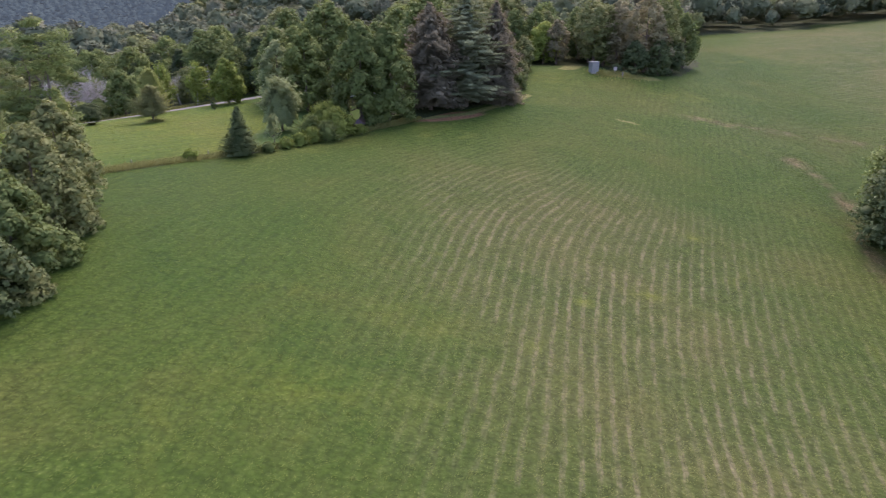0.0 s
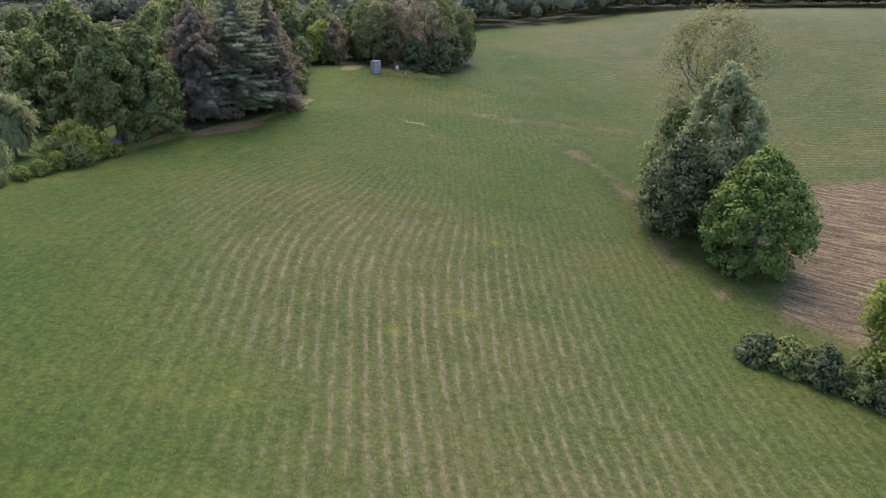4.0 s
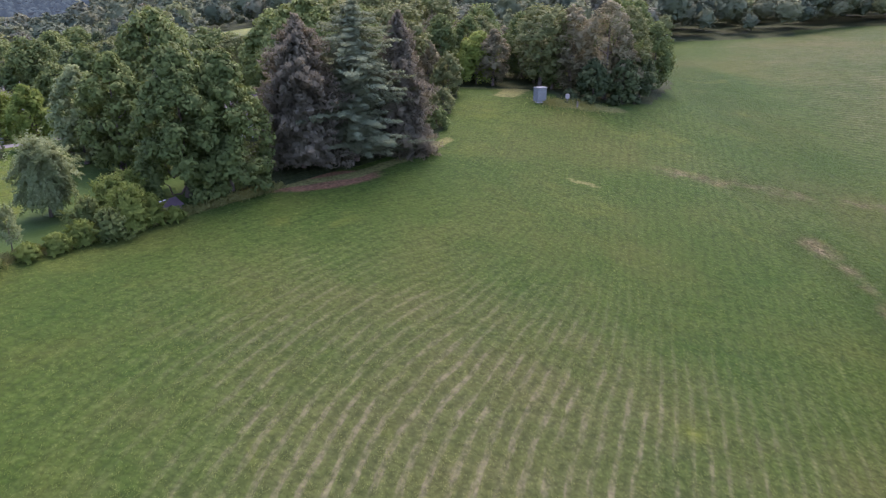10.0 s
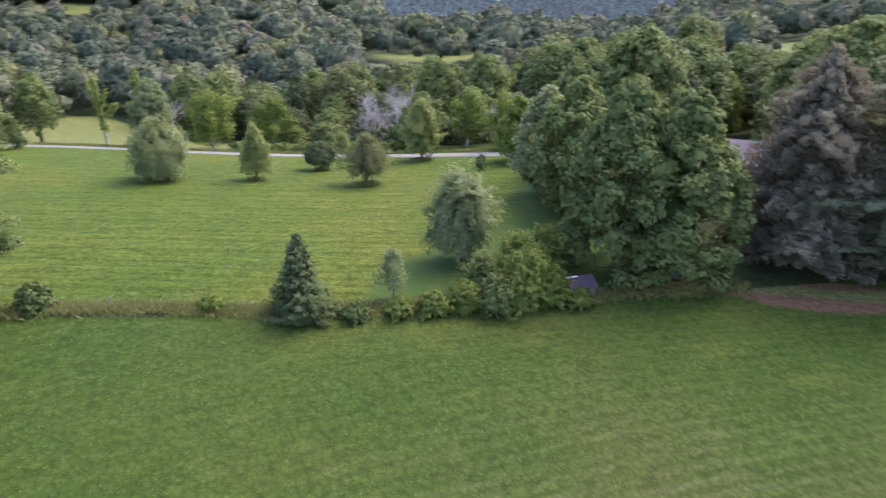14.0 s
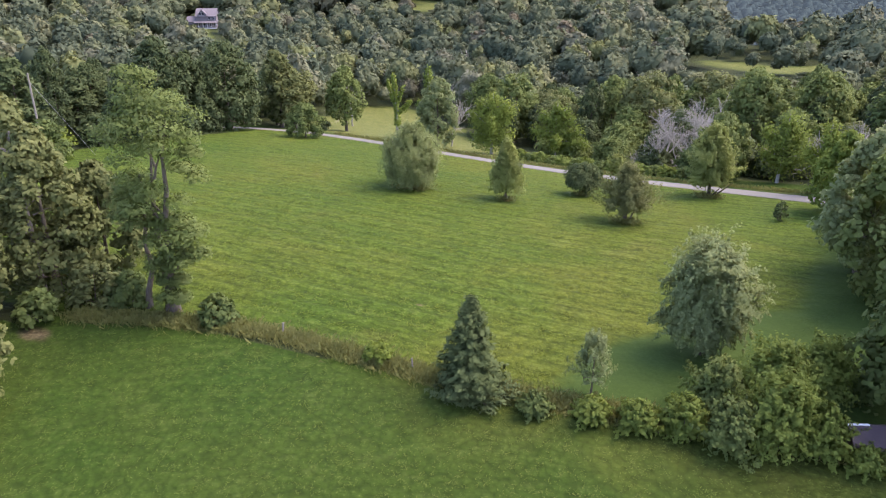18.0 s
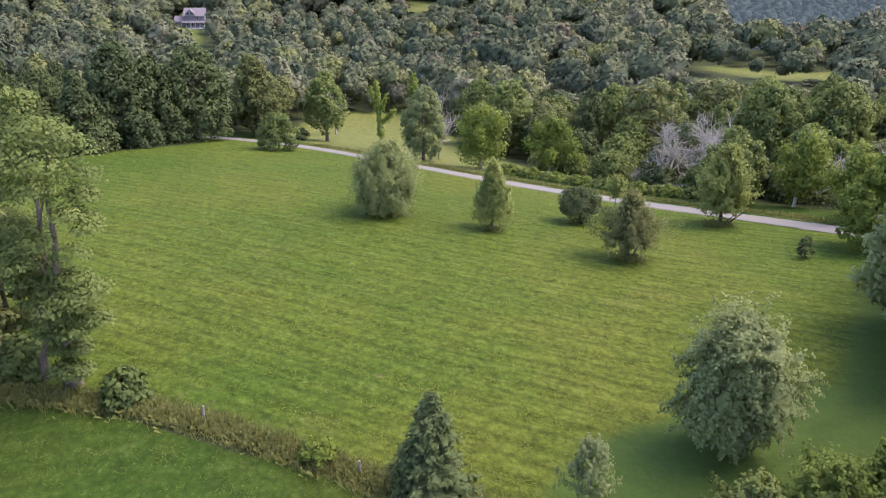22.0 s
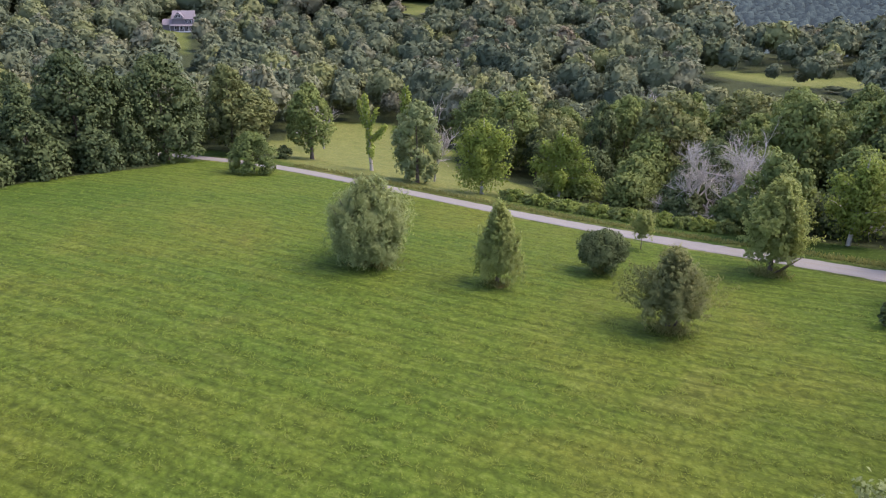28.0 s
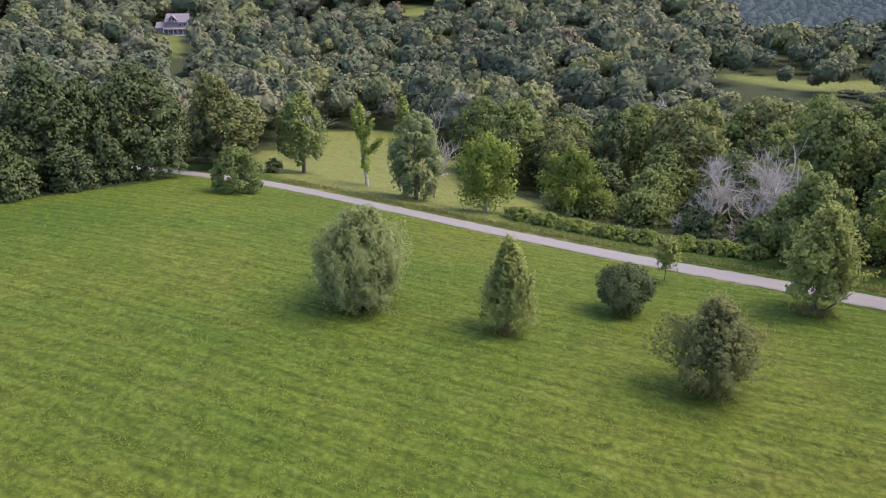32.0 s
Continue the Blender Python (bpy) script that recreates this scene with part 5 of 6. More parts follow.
def build_far_hill():
    """The wooded ridge across the valley, a mile off: a long slope of lumpy treetops against the sky, hazed by colour
    and glow.
    """
    n = Nodes("hazed_wooded_slope")
    crowns = n.add("ShaderNodeTexVoronoi")
    n.put(crowns.inputs["Vector"], n.pos)
    crowns.inputs["Scale"].default_value = 0.07
    lump = n.math("ADD", n.math("MULTIPLY", crowns.outputs["Distance"], 0.6), n.math("MULTIPLY", n.noise(0.05, 5, 0.65), 0.7))
    # blue cast put into the colour for haze; gaps between crowns painted darker
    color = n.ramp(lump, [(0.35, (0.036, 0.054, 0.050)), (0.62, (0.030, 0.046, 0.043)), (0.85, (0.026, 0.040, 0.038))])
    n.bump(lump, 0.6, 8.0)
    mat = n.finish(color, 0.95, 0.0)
    # faint bluish glow in place of the haze before the ridge
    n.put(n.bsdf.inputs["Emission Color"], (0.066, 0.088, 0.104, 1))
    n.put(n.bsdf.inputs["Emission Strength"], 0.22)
    a = np.radians(np.linspace(-75, 30, 300))
    q = np.linspace(0, 1, 110)
    A, Q = np.meshgrid(a, q, indexing="ij")
    R = 640 + 1300 * Q + 60 * np.sin(A * 9) + 25 * np.sin(A * 31 + 2)
    Z = -58 + 125 * Q + 16 * np.sin(A * 7 + 1) * Q + 8 * np.sin(A * 23 + 5 * Q) * Q
    rng = np.random.default_rng(77)
    v = np.stack([-20 + np.sin(A) * R, 88 + np.cos(A) * R, Z + rng.uniform(-4, 4, A.shape)], -1).reshape(-1, 3)
    i = np.arange(len(a) - 1)[:, None] * len(q) + np.arange(len(q) - 1)[None]
    f = np.stack([i, i + 1, i + len(q) + 1, i + len(q)], -1).reshape(-1, 4)
    m = 9000
    ta, tq = np.radians(rng.uniform(-56, -12, m)), rng.uniform(0, 0.85, m) ** 1.3
    tr = 640 + 1300 * tq + 60 * np.sin(ta * 9) + 25 * np.sin(ta * 31 + 2)
    tz = -58 + 125 * tq + 16 * np.sin(ta * 7 + 1) * tq + 8 * np.sin(ta * 23 + 5 * tq) * tq
    ring = np.array([(math.cos(k * 1.2566), math.sin(k * 1.2566)) for k in range(5)])
    dome = np.array([(*(ring[k] * 1.0), -0.6) for k in range(5)] + [(*(ring[k] * 0.95), 0.35) for k in range(5)] + [(*(ring[k] * 0.5), 0.9) for k in range(5)])
    wide = rng.uniform(4.5, 8.5, m)
    tops = np.c_[-20 + np.sin(ta) * tr, 88 + np.cos(ta) * tr, tz + 2][:, None] + dome[None] * np.c_[wide, wide, wide * rng.uniform(0.8, 1.3, m)][:, None] * rng.uniform(0.8, 1.2, (m, 15, 1))
    sides = [(r * 5 + k, r * 5 + (k + 1) % 5, r * 5 + 5 + (k + 1) % 5, r * 5 + 5 + k) for r in range(2) for k in range(5)] + [(10, 11, 12, 13)]
    tf = np.array(sides)[None] + 15 * np.arange(m)[:, None, None] + len(v)
    v, f = np.concatenate([v, tops.reshape(-1, 3)]), np.concatenate([f, tf.reshape(-1, 4)])
    return tagged(new("backdrop", mesh_from("backdrop", v, f, mat, True)), "distant wooded ridge across the valley, given a blue-green haze", "hill", kind="structure")


build_far_hill()

# ---------------------------------------------------------------- trees in and round the hay field
broad_tree(1, -108.6, 100.8, 5.6, 6.4, LEAF, "low rounded apple tree beside the gravel drive", profile=DOME, lobes=46, per=120, leaf=(0.28, 0.17), z0=0.6, lobe_r=0.15, category="apple tree", name="apple_tree", group="field trees")
spray_tree(2, -66.8, 102.8, 7.6, 8.4, LEAF_WILLOW, "large dense grey-green willowy tree with foliage to the ground", profile=[(0, 0.45), (0.15, 0.85), (0.35, 1.0), (0.6, 0.95), (0.82, 0.68), (1, 0.22)], shoots=900, per=38, leaf=(0.24, 0.085), z0=0.9, up=0.55, reach=0.24, heart=0.75, name="willow_tree", stems=4, group="field trees")
spray_tree(3, -59.1, 110.5, 7.0, 5.0, LEAF_FEATHER, "upright pointed grey-green tree with a short trunk", profile=[(0, 0.7), (0.15, 1.0), (0.4, 0.92), (0.65, 0.6), (0.85, 0.32), (1, 0.1)], shoots=560, per=36, leaf=(0.22, 0.085), z0=1.3, up=0.6, reach=0.3, heart=0.3, name="pear_tree", group="field trees")
broad_tree(4, -59.4, 120.7, 3.7, 4.4, LEAF_DARK, "small round dark green tree on a thin trunk", profile=BALL, lobes=70, per=200, leaf=(0.15, 0.09), z0=1.0, lobe_r=0.17, name="apple_tree", category="apple tree", group="field trees")
spray_tree(5, -47.4, 117.3, 6.2, 6.6, LEAF_BROWNISH, "spreading olive-brown tree on a dark forked trunk", profile=[(0, 0.75), (0.15, 1.0), (0.35, 0.98), (0.6, 0.8), (0.85, 0.45), (1, 0.18)], shoots=620, per=34, leaf=(0.21, 0.085), z0=1.3, up=0.35, reach=0.26, ragged=0.34, heart=0.2, stems=4, name="apple_tree", category="apple tree", group="field trees")
spray_tree(6, -54.2, 134.6, 8.8, 7.4, LEAF_FEATHER, "tall upright olive-green tree beside the drive", profile=[(0, 0.8), (0.2, 1.0), (0.45, 0.9), (0.7, 0.66), (0.88, 0.4), (1, 0.12)], shoots=620, per=34, leaf=(0.26, 0.12), z0=1.3, up=0.3, reach=0.24, ragged=0.24, heart=0.4, stems=3, name="pear_tree", group="field trees")
spray_tree(7, -65.0, 129.6, 4.2, 3.0, LEAF_FEATHER, "slim young tree on a bare stem by the drive", profile=BALL, shoots=110, per=24, leaf=(0.20, 0.10), z0=1.3, up=0.4, trunk_r=0.05, name="young_tree", group="field trees")
bush(8, -41.9, 131.9, 2.1, 1.3, LEAF_DARK, "small dark upright shrub in the hay field", profile=COLUMN, lobes=12, per=60, leaf=(0.18, 0.1), name="shrub")
bush(9, -127.5, 108.9, 2.3, 2.8, LEAF_DARK, "dark clipped-looking shrub beyond the drive", leaf=(0.22, 0.14))

# beyond the drive
broad_tree(10, -129.5, 113.9, 12.6, 7.6, LEAF, "tall leafy tree with a forked trunk in the meadow", profile=EGG, lobes=60, per=80, leaf=(0.45, 0.28), z0=2.6, group="meadow trees")
broad_tree(12, -105.3, 122.9, 11.6, 6.6, LEAF_GREY, "tall greyish tree hung with climbing vine", profile=COLUMN, lobes=60, per=80, leaf=(0.42, 0.24), z0=0.8, group="meadow trees")
bush(15, -97.5, 143.5, 5.0, 9.0, LEAF, "broad leafy thicket under the meadow tree", lobes=34, per=90, leaf=(0.42, 0.26), stretch=(1.3, 0.8))
bush(16, -88.0, 146.5, 4.4, 7.0, LEAF, "broad leafy thicket at the wood edge", lobes=30, per=80, leaf=(0.42, 0.26))
broad_tree(17, -64.6, 146.5, 9.2, 7.0, LEAF, "leafy tree smothered in bright vines", profile=COLUMN, lobes=50, per=80, leaf=(0.42, 0.26), z0=0.4)
broad_tree(19, -41.2, 139.5, 8.6, 6.4, LEAF_LIGHT, "rounded yellow-green tree at the field corner", profile=EGG, lobes=55, per=90, leaf=(0.40, 0.24), z0=0.6)


def vine_tree(seed, x, y, h, arms, label, fat=0.5, drape=0.7, leaf_mat=None, lean=(0, 0), sprays=60, name="vine_covered_tree", bark=None):
    """A trunk with a few ragged arms, clothed in climbing leaves that hang down in curtains.
    arms: start (share of the height), heading, reach and rise in metres."""
    rng = np.random.default_rng(seed)
    t = np.linspace(0, 1, 9)
    stem = np.c_[lean[0] * t + np.r_[0, np.cumsum(rng.normal(size=8))] * 0.06, lean[1] * t + np.r_[0, np.cumsum(rng.normal(size=8))] * 0.06, t * h - 0.3]
    trunk = tube_arrays(stem, h * (0.026 - 0.020 * t), 8)
    limbs, lines = [], [(stem[2:], fat)]
    for q, az, reach, rise in arms:
        base = np.array([np.interp(q, t, stem[:, c]) for c in range(3)])
        a = radians(az)
        u = np.linspace(0, 1, 6)[:, None]
        p = base + np.array([math.sin(a) * reach, math.cos(a) * reach, 0]) * u + np.array([0, 0, rise]) * u ** 1.4 + rng.normal(size=(6, 3)) * 0.12 * u
        limbs.append(tube_arrays(p, np.linspace(h * 0.012, 0.02, 6), 5))
        lines.append((p[1:], fat * 0.9))
    cs, outs = [], []
    for p, f in lines:
        m = int(sprays * max(1.0, np.linalg.norm(p[-1] - p[0])))
        u = rng.random(m) * (len(p) - 1)
        i = np.minimum(u.astype(int), len(p) - 2)
        mid = p[i] + (p[i + 1] - p[i]) * (u - i)[:, None]
        lump = 0.6 + 0.8 * np.abs(np.sin(u * 2.6 + seed))
        d = sphere_dirs(rng, m)
        c = mid + d * (f * lump * rng.uniform(0.5, 1.1, m))[:, None]
        c[:, 2] -= rng.exponential(drape * 0.5, m)
        cs.append(c)
        outs.append(d + np.array([0, 0, 0.5]))
    c, o = np.concatenate(cs), np.concatenate(outs)
    ok = c[:, 2] > 0.2
    fol = leaves(rng, c[ok], unit(o[ok]), 0.34, 0.22, 0.5)
    return plant(name, label, "tree", at_ground(x, y), trunk, limbs, fol, leaf_mat or LEAF_LIGHT, bark or BARK_PALE, "vine-clad trees")


vine_tree(31, -116.5, 119.9, 12.0, [(0.40, -70, 2.6, 2.2), (0.45, 60, 3.4, 2.4), (0.60, -110, 2.0, 3.6), (0.62, 40, 1.6, 2.6), (0.30, 100, 2.8, 0.6), (0.30, -60, 2.0, 0.4)], "broken forked tree wrapped in yellow-green vines", 0.42, 0.5, lean=(-0.8, -0.6), sprays=130)
vine_tree(32, -108.6, 122.7, 13.6, [(0.45, 230, 1.8, 1.6), (0.55, 40, 1.4, 2.2), (0.30, 200, 1.4, 0.4)], "tall narrow snag wrapped in bright green vine", 0.66, 0.6, sprays=190)
vine_tree(13, -97.0, 128.9, 10.6, [(0.45, 215, 3.2, 2.8), (0.55, 30, 3.4, 2.8), (0.75, 60, 2.6, 1.4), (0.72, 220, 2.2, 1.6), (0.35, 20, 3.2, 0.6), (0.35, 200, 3.0, 0.2), (0.5, 300, 2.6, 1.5), (0.5, 120, 2.8, 1.2)], "bright green vine-draped tree with a ragged crown", 1.05, 1.6, sprays=300)
vine_tree(14, -95.0, 140.0, 9.6, [(0.45, 30, 4.2, 1.2), (0.62, 20, 3.0, 1.4), (0.50, 210, 3.6, 0.8), (0.70, 220, 2.4, 1.4), (0.35, 40, 5.0, 0.0), (0.82, 30, 1.6, 0.8), (0.4, 120, 3.0, 0.6)], "bright green tree with layered arms rising from a thicket", 0.85, 0.9, sprays=260)
vine_tree(18, -58.5, 150.5, 9.4, [(0.5, 20, 2.6, 2.2), (0.6, 210, 2.4, 2.2), (0.4, 60, 3.0, 1.0), (0.4, 250, 2.6, 1.0), (0.75, 10, 1.4, 1.6)], "yellow-green vine-covered tree with bare tips", 0.95, 1.2, sprays=260)
vine_tree(25, -50.0, 147.5, 8.6, [(0.5, 200, 2.4, 2.0), (0.6, 40, 2.4, 2.0), (0.4, 80, 2.6, 0.8), (0.75, 30, 1.4, 1.4)], "leaning tree draped with yellow-green vines", 0.9, 1.2, sprays=240)
for k, (x, y, h, w, r) in enumerate([(-79.0, 150.5, 17.5, (-0.4, 0.0, 1), 0.24), (-76.0, 151.5, 19.0, (-0.05, 0.1, 1), 0.26), (-73.0, 151.0, 18.0, (0.35, -0.05, 1), 0.24), (-77.5, 149.0, 14.0, (-0.6, -0.3, 1), 0.2), (-71.0, 150.0, 13.0, (0.6, -0.2, 1), 0.2)]):
    dead_tree(220 + k, x, y, h, r, "spreading bleached dead tree with fine bare branches", 4, 0.5, w, first=0.33)
dead_tree(35, -53.0, 157.0, 12.0, 0.22, "pale dead tree with upright bare limbs", 3, 0.45)
dead_tree(34, -56.5, 156.0, 10.0, 0.2, "pale dead tree leaning over the thicket", 3, 0.5, (-0.4, 0, 1))
for k, (x, y, h, w, m) in enumerate([(-80, 148.5, 3.6, 5, LEAF_DARK), (-70.5, 147.5, 4.0, 5, LEAF), (-68, 152.5, 6.5, 6.5, LEAF_DARK), (-62, 155, 5.5, 6.5, LEAF_DARK), (-84, 153, 6.0, 7, LEAF_DARK), (-92, 151, 6.5, 8, LEAF), (-100, 149, 7.0, 8, LEAF_DARK), (-76, 158, 8.5, 8, LEAF), (-66, 161, 9.0, 8, LEAF), (-87, 160, 9.0, 9, LEAF_DARK), (-56, 160, 7.5, 8, LEAF_OLIVE), (-97, 157, 9.5, 9, LEAF), (-50, 152, 4.0, 5, LEAF_DARK)]):
    bush(230 + k, x, y, h, w, m, "broad tangled thicket at the wood edge", lobes=32, per=80, leaf=(0.44, 0.28), group="thickets", name="thicket")
dead_tree(36, -137.0, 192.0, 17.0, 0.24, "tall pale snag standing above the woods", 3, 0.25)
dead_tree(37, -152.0, 122.0, 16.0, 0.22, "pale dead tree behind the meadow", 3, 0.3)
dead_tree(38, -107.5, 126.5, 13.0, 0.2, "grey bare dead tree among the meadow trees", 3, 0.3)
dead_tree(39, -190.0, 118.0, 18.0, 0.24, "pale bare tree above the wood", 3, 0.35)

dead_tree(240, -118.0, 186.0, 13.0, 0.2, "pale bare snag standing among the woods", 2, 0.3)
dead_tree(241, -160.0, 150.0, 15.0, 0.2, "pale bare snag standing among the woods", 2, 0.3)
dead_tree(242, -98.0, 176.0, 12.0, 0.2, "pale bare snag standing among the woods", 2, 0.3)
dead_tree(243, -205.0, 150.0, 16.0, 0.2, "pale bare snag standing among the woods", 2, 0.3)
dead_tree(244, -142.0, 172.0, 14.0, 0.2, "pale bare snag standing among the woods", 2, 0.3)
dead_tree(245, -230.0, 190.0, 15.0, 0.2, "pale bare snag standing among the woods", 2, 0.3)
# low hedge between the drive and the meadow
for k in range(22):
    q = k / 21
    bush(60 + k, -93.0 + 24.5 * q + 0.0, 130.8 + 13.5 * q - 3.0 * q * (1 - q), 1.35 + 0.25 * math.sin(k * 2.1), 3.0, BRAMBLE if k % 3 else LEAF, "low tangled hedge bush along the drive bank", lobes=10, per=70, leaf=(0.30, 0.18), name="hedge_bush", group="drive hedge", stems=2)

# wood edge by the hay field; dark leaf colour on most stands in for shade
for k, (x, y, h, w, m, lab) in enumerate([
        (-112.5, 76.5, 5.0, 6.0, LEAF_DARK, "leafy shrub at the wood edge"), (-109.0, 70.5, 4.6, 5.6, LEAF_DARK, "leafy shrub at the wood edge"), (-115.5, 82.0, 5.6, 6.0, LEAF_DARK, "dark leafy shrub at the wood edge"),
        (-106.0, 64.0, 4.4, 6.0, LEAF_LIGHT, "bright green shrub at the wood edge"), (-101.0, 58.0, 4.5, 6.0, LEAF_DARK, "leafy shrub at the wood edge"), (-96.8, 64.6, 5.2, 5.6, LEAF, "leafy shrub at the foot of the utility pole"), (-97.5, 59.5, 5.6, 6.0, LEAF_DARK, "dark leafy shrub near the utility pole"), (-119.5, 86.5, 6.0, 6.0, LEAF_DARK, "leafy shrub at the wood edge")]):
    bush(80 + k, x, y, h, w, m, lab, lobes=26, per=80, leaf=(0.42, 0.28), group="wood edge shrubs")
broad_tree(86, -124.5, 91.0, 15.0, 12.0, LEAF_DARK, "big spreading tree with a dead-limbed lower crown at the wood edge", profile=DOME, lobes=80, per=90, leaf=(0.50, 0.32), z0=1.2, limbs=8)
broad_tree(87, -130.5, 101.5, 14.5, 7.0, LEAF_OLIVE, "tall narrow tree beside the drive's end", profile=COLUMN, lobes=50, per=80, leaf=(0.48, 0.30), z0=1.5)
broad_tree(88, -121.0, 80.0, 15.5, 11.0, LEAF_DARK, "big dark tree at the wood edge", profile=EGG, lobes=70, per=80, leaf=(0.50, 0.32), z0=1.5)

# ---------------------------------------------------------------- along the fence line
conifer(40, -25.7, 89.7, 6.2, 4.5, NEEDLE_YOUNG, "young blue-green spruce standing in the fence line", z0=0.15, tiers=22, per=15, spray=(0.30, 0.09), droop=0.15, upturn=0.25)
spray_tree(41, -22.8, 95.9, 4.4, 2.8, LEAF_GREY, "small thin grey-leaved sapling", profile=EGG, shoots=150, per=22, leaf=(0.18, 0.07), z0=1.0, up=0.5, heart=0.25, trunk_r=0.07, name="young_tree")
spray_tree(42, -23.5, 104.6, 7.4, 6.1, LEAF_GREY, "silvery weeping tree with trailing leafy branches", profile=[(0, 0.72), (0.2, 0.92), (0.45, 1.0), (0.7, 0.9), (0.88, 0.66), (1, 0.32)], shoots=900, per=42, leaf=(0.20, 0.11), z0=0.7, up=-0.45, reach=0.22, ragged=0.22, heart=0.55, name="weeping_tree")
bush(43, -39.4, 77.8, 2.1, 2.5, LEAF, "dark green leafy bush at the fence", lobes=18, per=90, leaf=(0.26, 0.18))
bush(44, -31.0, 86.0, 1.4, 1.9, LEAF_LIGHT, "yellow-green low bush at the fence", lobes=12, per=70, leaf=(0.22, 0.12))
for k, (x, y, h, w) in enumerate([(-22.8, 92.2, 1.4, 2.6), (-21.0, 94.6, 1.6, 2.8), (-19.4, 96.4, 1.8, 3.0), (-18.0, 98.4, 2.3, 3.4), (-16.2, 99.8, 3.0, 4.2), (-15.0, 101.8, 4.6, 5.4), (-17.4, 103.8, 4.8, 5.4), (-13.7, 103.2, 3.2, 3.6), (-18.8, 101.4, 3.4, 4.2), (-12.0, 104.2, 1.6, 2.4), (-16.8, 106.6, 4.4, 5.0)]):
    spray_tree(90 + k, x, y, h, w, BRAMBLE if k % 4 else LEAF, "tangled bright green bramble thicket with arching sprays", z0=0.05, profile=DOME, shoots=int(70 + 55 * w), per=36, leaf=(0.19, 0.10), up=0.12, reach=0.34, ragged=0.34, trunk_r=0.05, stems=3, heart=0.4, limbs=3, name="bramble_bush", category="bush", group="fence brambles")


def locust(seed, x, y):
    """Tall thin-crowned tree: three stems, layered clouds of leaves with gaps between."""
    rng = np.random.default_rng(seed)
    tops = [((-0.3, 0.5, 14.2), 2.3), ((1.8, 1.3, 13.8), 2.2), ((-1.2, -0.2, 12.3), 2.2), ((0.9, 0.6, 11.6), 2.0), ((-1.6, -0.7, 9.0), 2.0), ((0.2, -0.6, 8.6), 1.9), ((1.8, 1.0, 6.6), 1.8), ((0.0, 0.6, 6.2), 1.7), ((-1.0, -1.0, 6.8), 1.6),
            ((2.2, 1.6, 5.0), 1.5), ((0.6, 0.4, 3.6), 1.6), ((1.2, 0.4, 2.2), 1.4), ((-0.4, 0.2, 2.4), 1.3), ((2.4, 1.8, 10.6), 1.4), ((-2.4, -1.5, 7.6), 1.3), ((0.5, 0.3, 15.0), 1.5)]
    cs, outs = [], []
    for c, r in tops:
        for k in range(6):
            cc = np.array(c) + rng.normal(size=3) * r * np.array([0.42, 0.42, 0.34])
            d = sphere_dirs(rng, 330)
            d = d[d[:, 2] > -0.5]
            cs.append(cc + d * (r * 0.55 * rng.uniform(0.5, 1.1, len(d)))[:, None] * np.array([1.05, 1.05, 0.52]))
            outs.append(d + np.array([0, 0, 0.6]))
    fol = leaves(rng, np.concatenate(cs), np.concatenate(outs), 0.22, 0.12, 0.3)
    stems = []
    for k, (bx, by, tip) in enumerate(((0, 0, (1.4, 1.0, 13.2)), (-0.3, -0.1, (-0.8, -0.2, 13.4)), (-1.6, -1.3, (-1.6, -0.9, 9.5)))):
        t = np.linspace(0, 1, 7)[:, None]
        p = np.array([bx, by, -0.3]) + (np.array(tip) - np.array([bx, by, -0.3])) * t + rng.normal(size=(7, 3)) * 0.16
        stems.append(tube_arrays(p, np.r_[0.42, np.linspace(0.27, 0.06, 6)] * (1 if k == 0 else 0.75), 8))
    for c, r in tops[2:10]:
        c = np.array(c)
        stems.append(tube_arrays(np.linspace(np.array([0.4, 0.2, c[2] - 2.0]), c, 4) + rng.normal(size=(4, 3)) * 0.08, np.linspace(0.10, 0.03, 4), 5))
    return plant("locust_tree", "tall thin-crowned tree with forked grey trunks and layered leaves", "tree", at_ground(x, y), stems[0], stems[1:], fol, LEAF)


locust(45, -42.0, 75.2)
# thicket at the corner of the fields
for k, (x, y, h, w, m, lab) in enumerate([
        (-48.5, 68.0, 12.0, 6.5, LEAF_OLIVE, "leafy tree in the overgrown field corner"), (-46.0, 62.5, 10.5, 7.0, LEAF_OLIVE, "leafy tree in the overgrown field corner"), (-51.2, 71.4, 8.5, 6.0, LEAF_OLIVE, "bushy tree in the overgrown field corner"), (-52.0, 66.5, 13.5, 7.5, LEAF_OLIVE, "tall leafy tree in the overgrown field corner"),
        (-34.6, 63.0, 10.5, 7.0, LEAF_OLIVE, "leafy tree at the edge of the lower field"), (-33.0, 56.0, 10.0, 7.5, LEAF_OLIVE, "leafy tree at the edge of the lower field"), (-41.0, 58.0, 12.5, 8.0, LEAF_OLIVE, "tall leafy tree at the edge of the lower field"), (-31.8, 49.5, 8.0, 6.5, LEAF, "green leafy tree at the edge of the lower field"),
        (-30.4, 43.0, 6.5, 6.0, LEAF_DARK, "dark leafy tree at the edge of the lower field")]):
    broad_tree(110 + k, x, y, h, w, m, lab, profile=EGG, lobes=60, per=85, leaf=(0.38, 0.22), z0=0.6, lobe_r=0.17)
snag(118, -48.2, 67.2, 12.0, 0.24, "weathered grey dead trunk rising out of the thicket", (-0.5, 0.0))
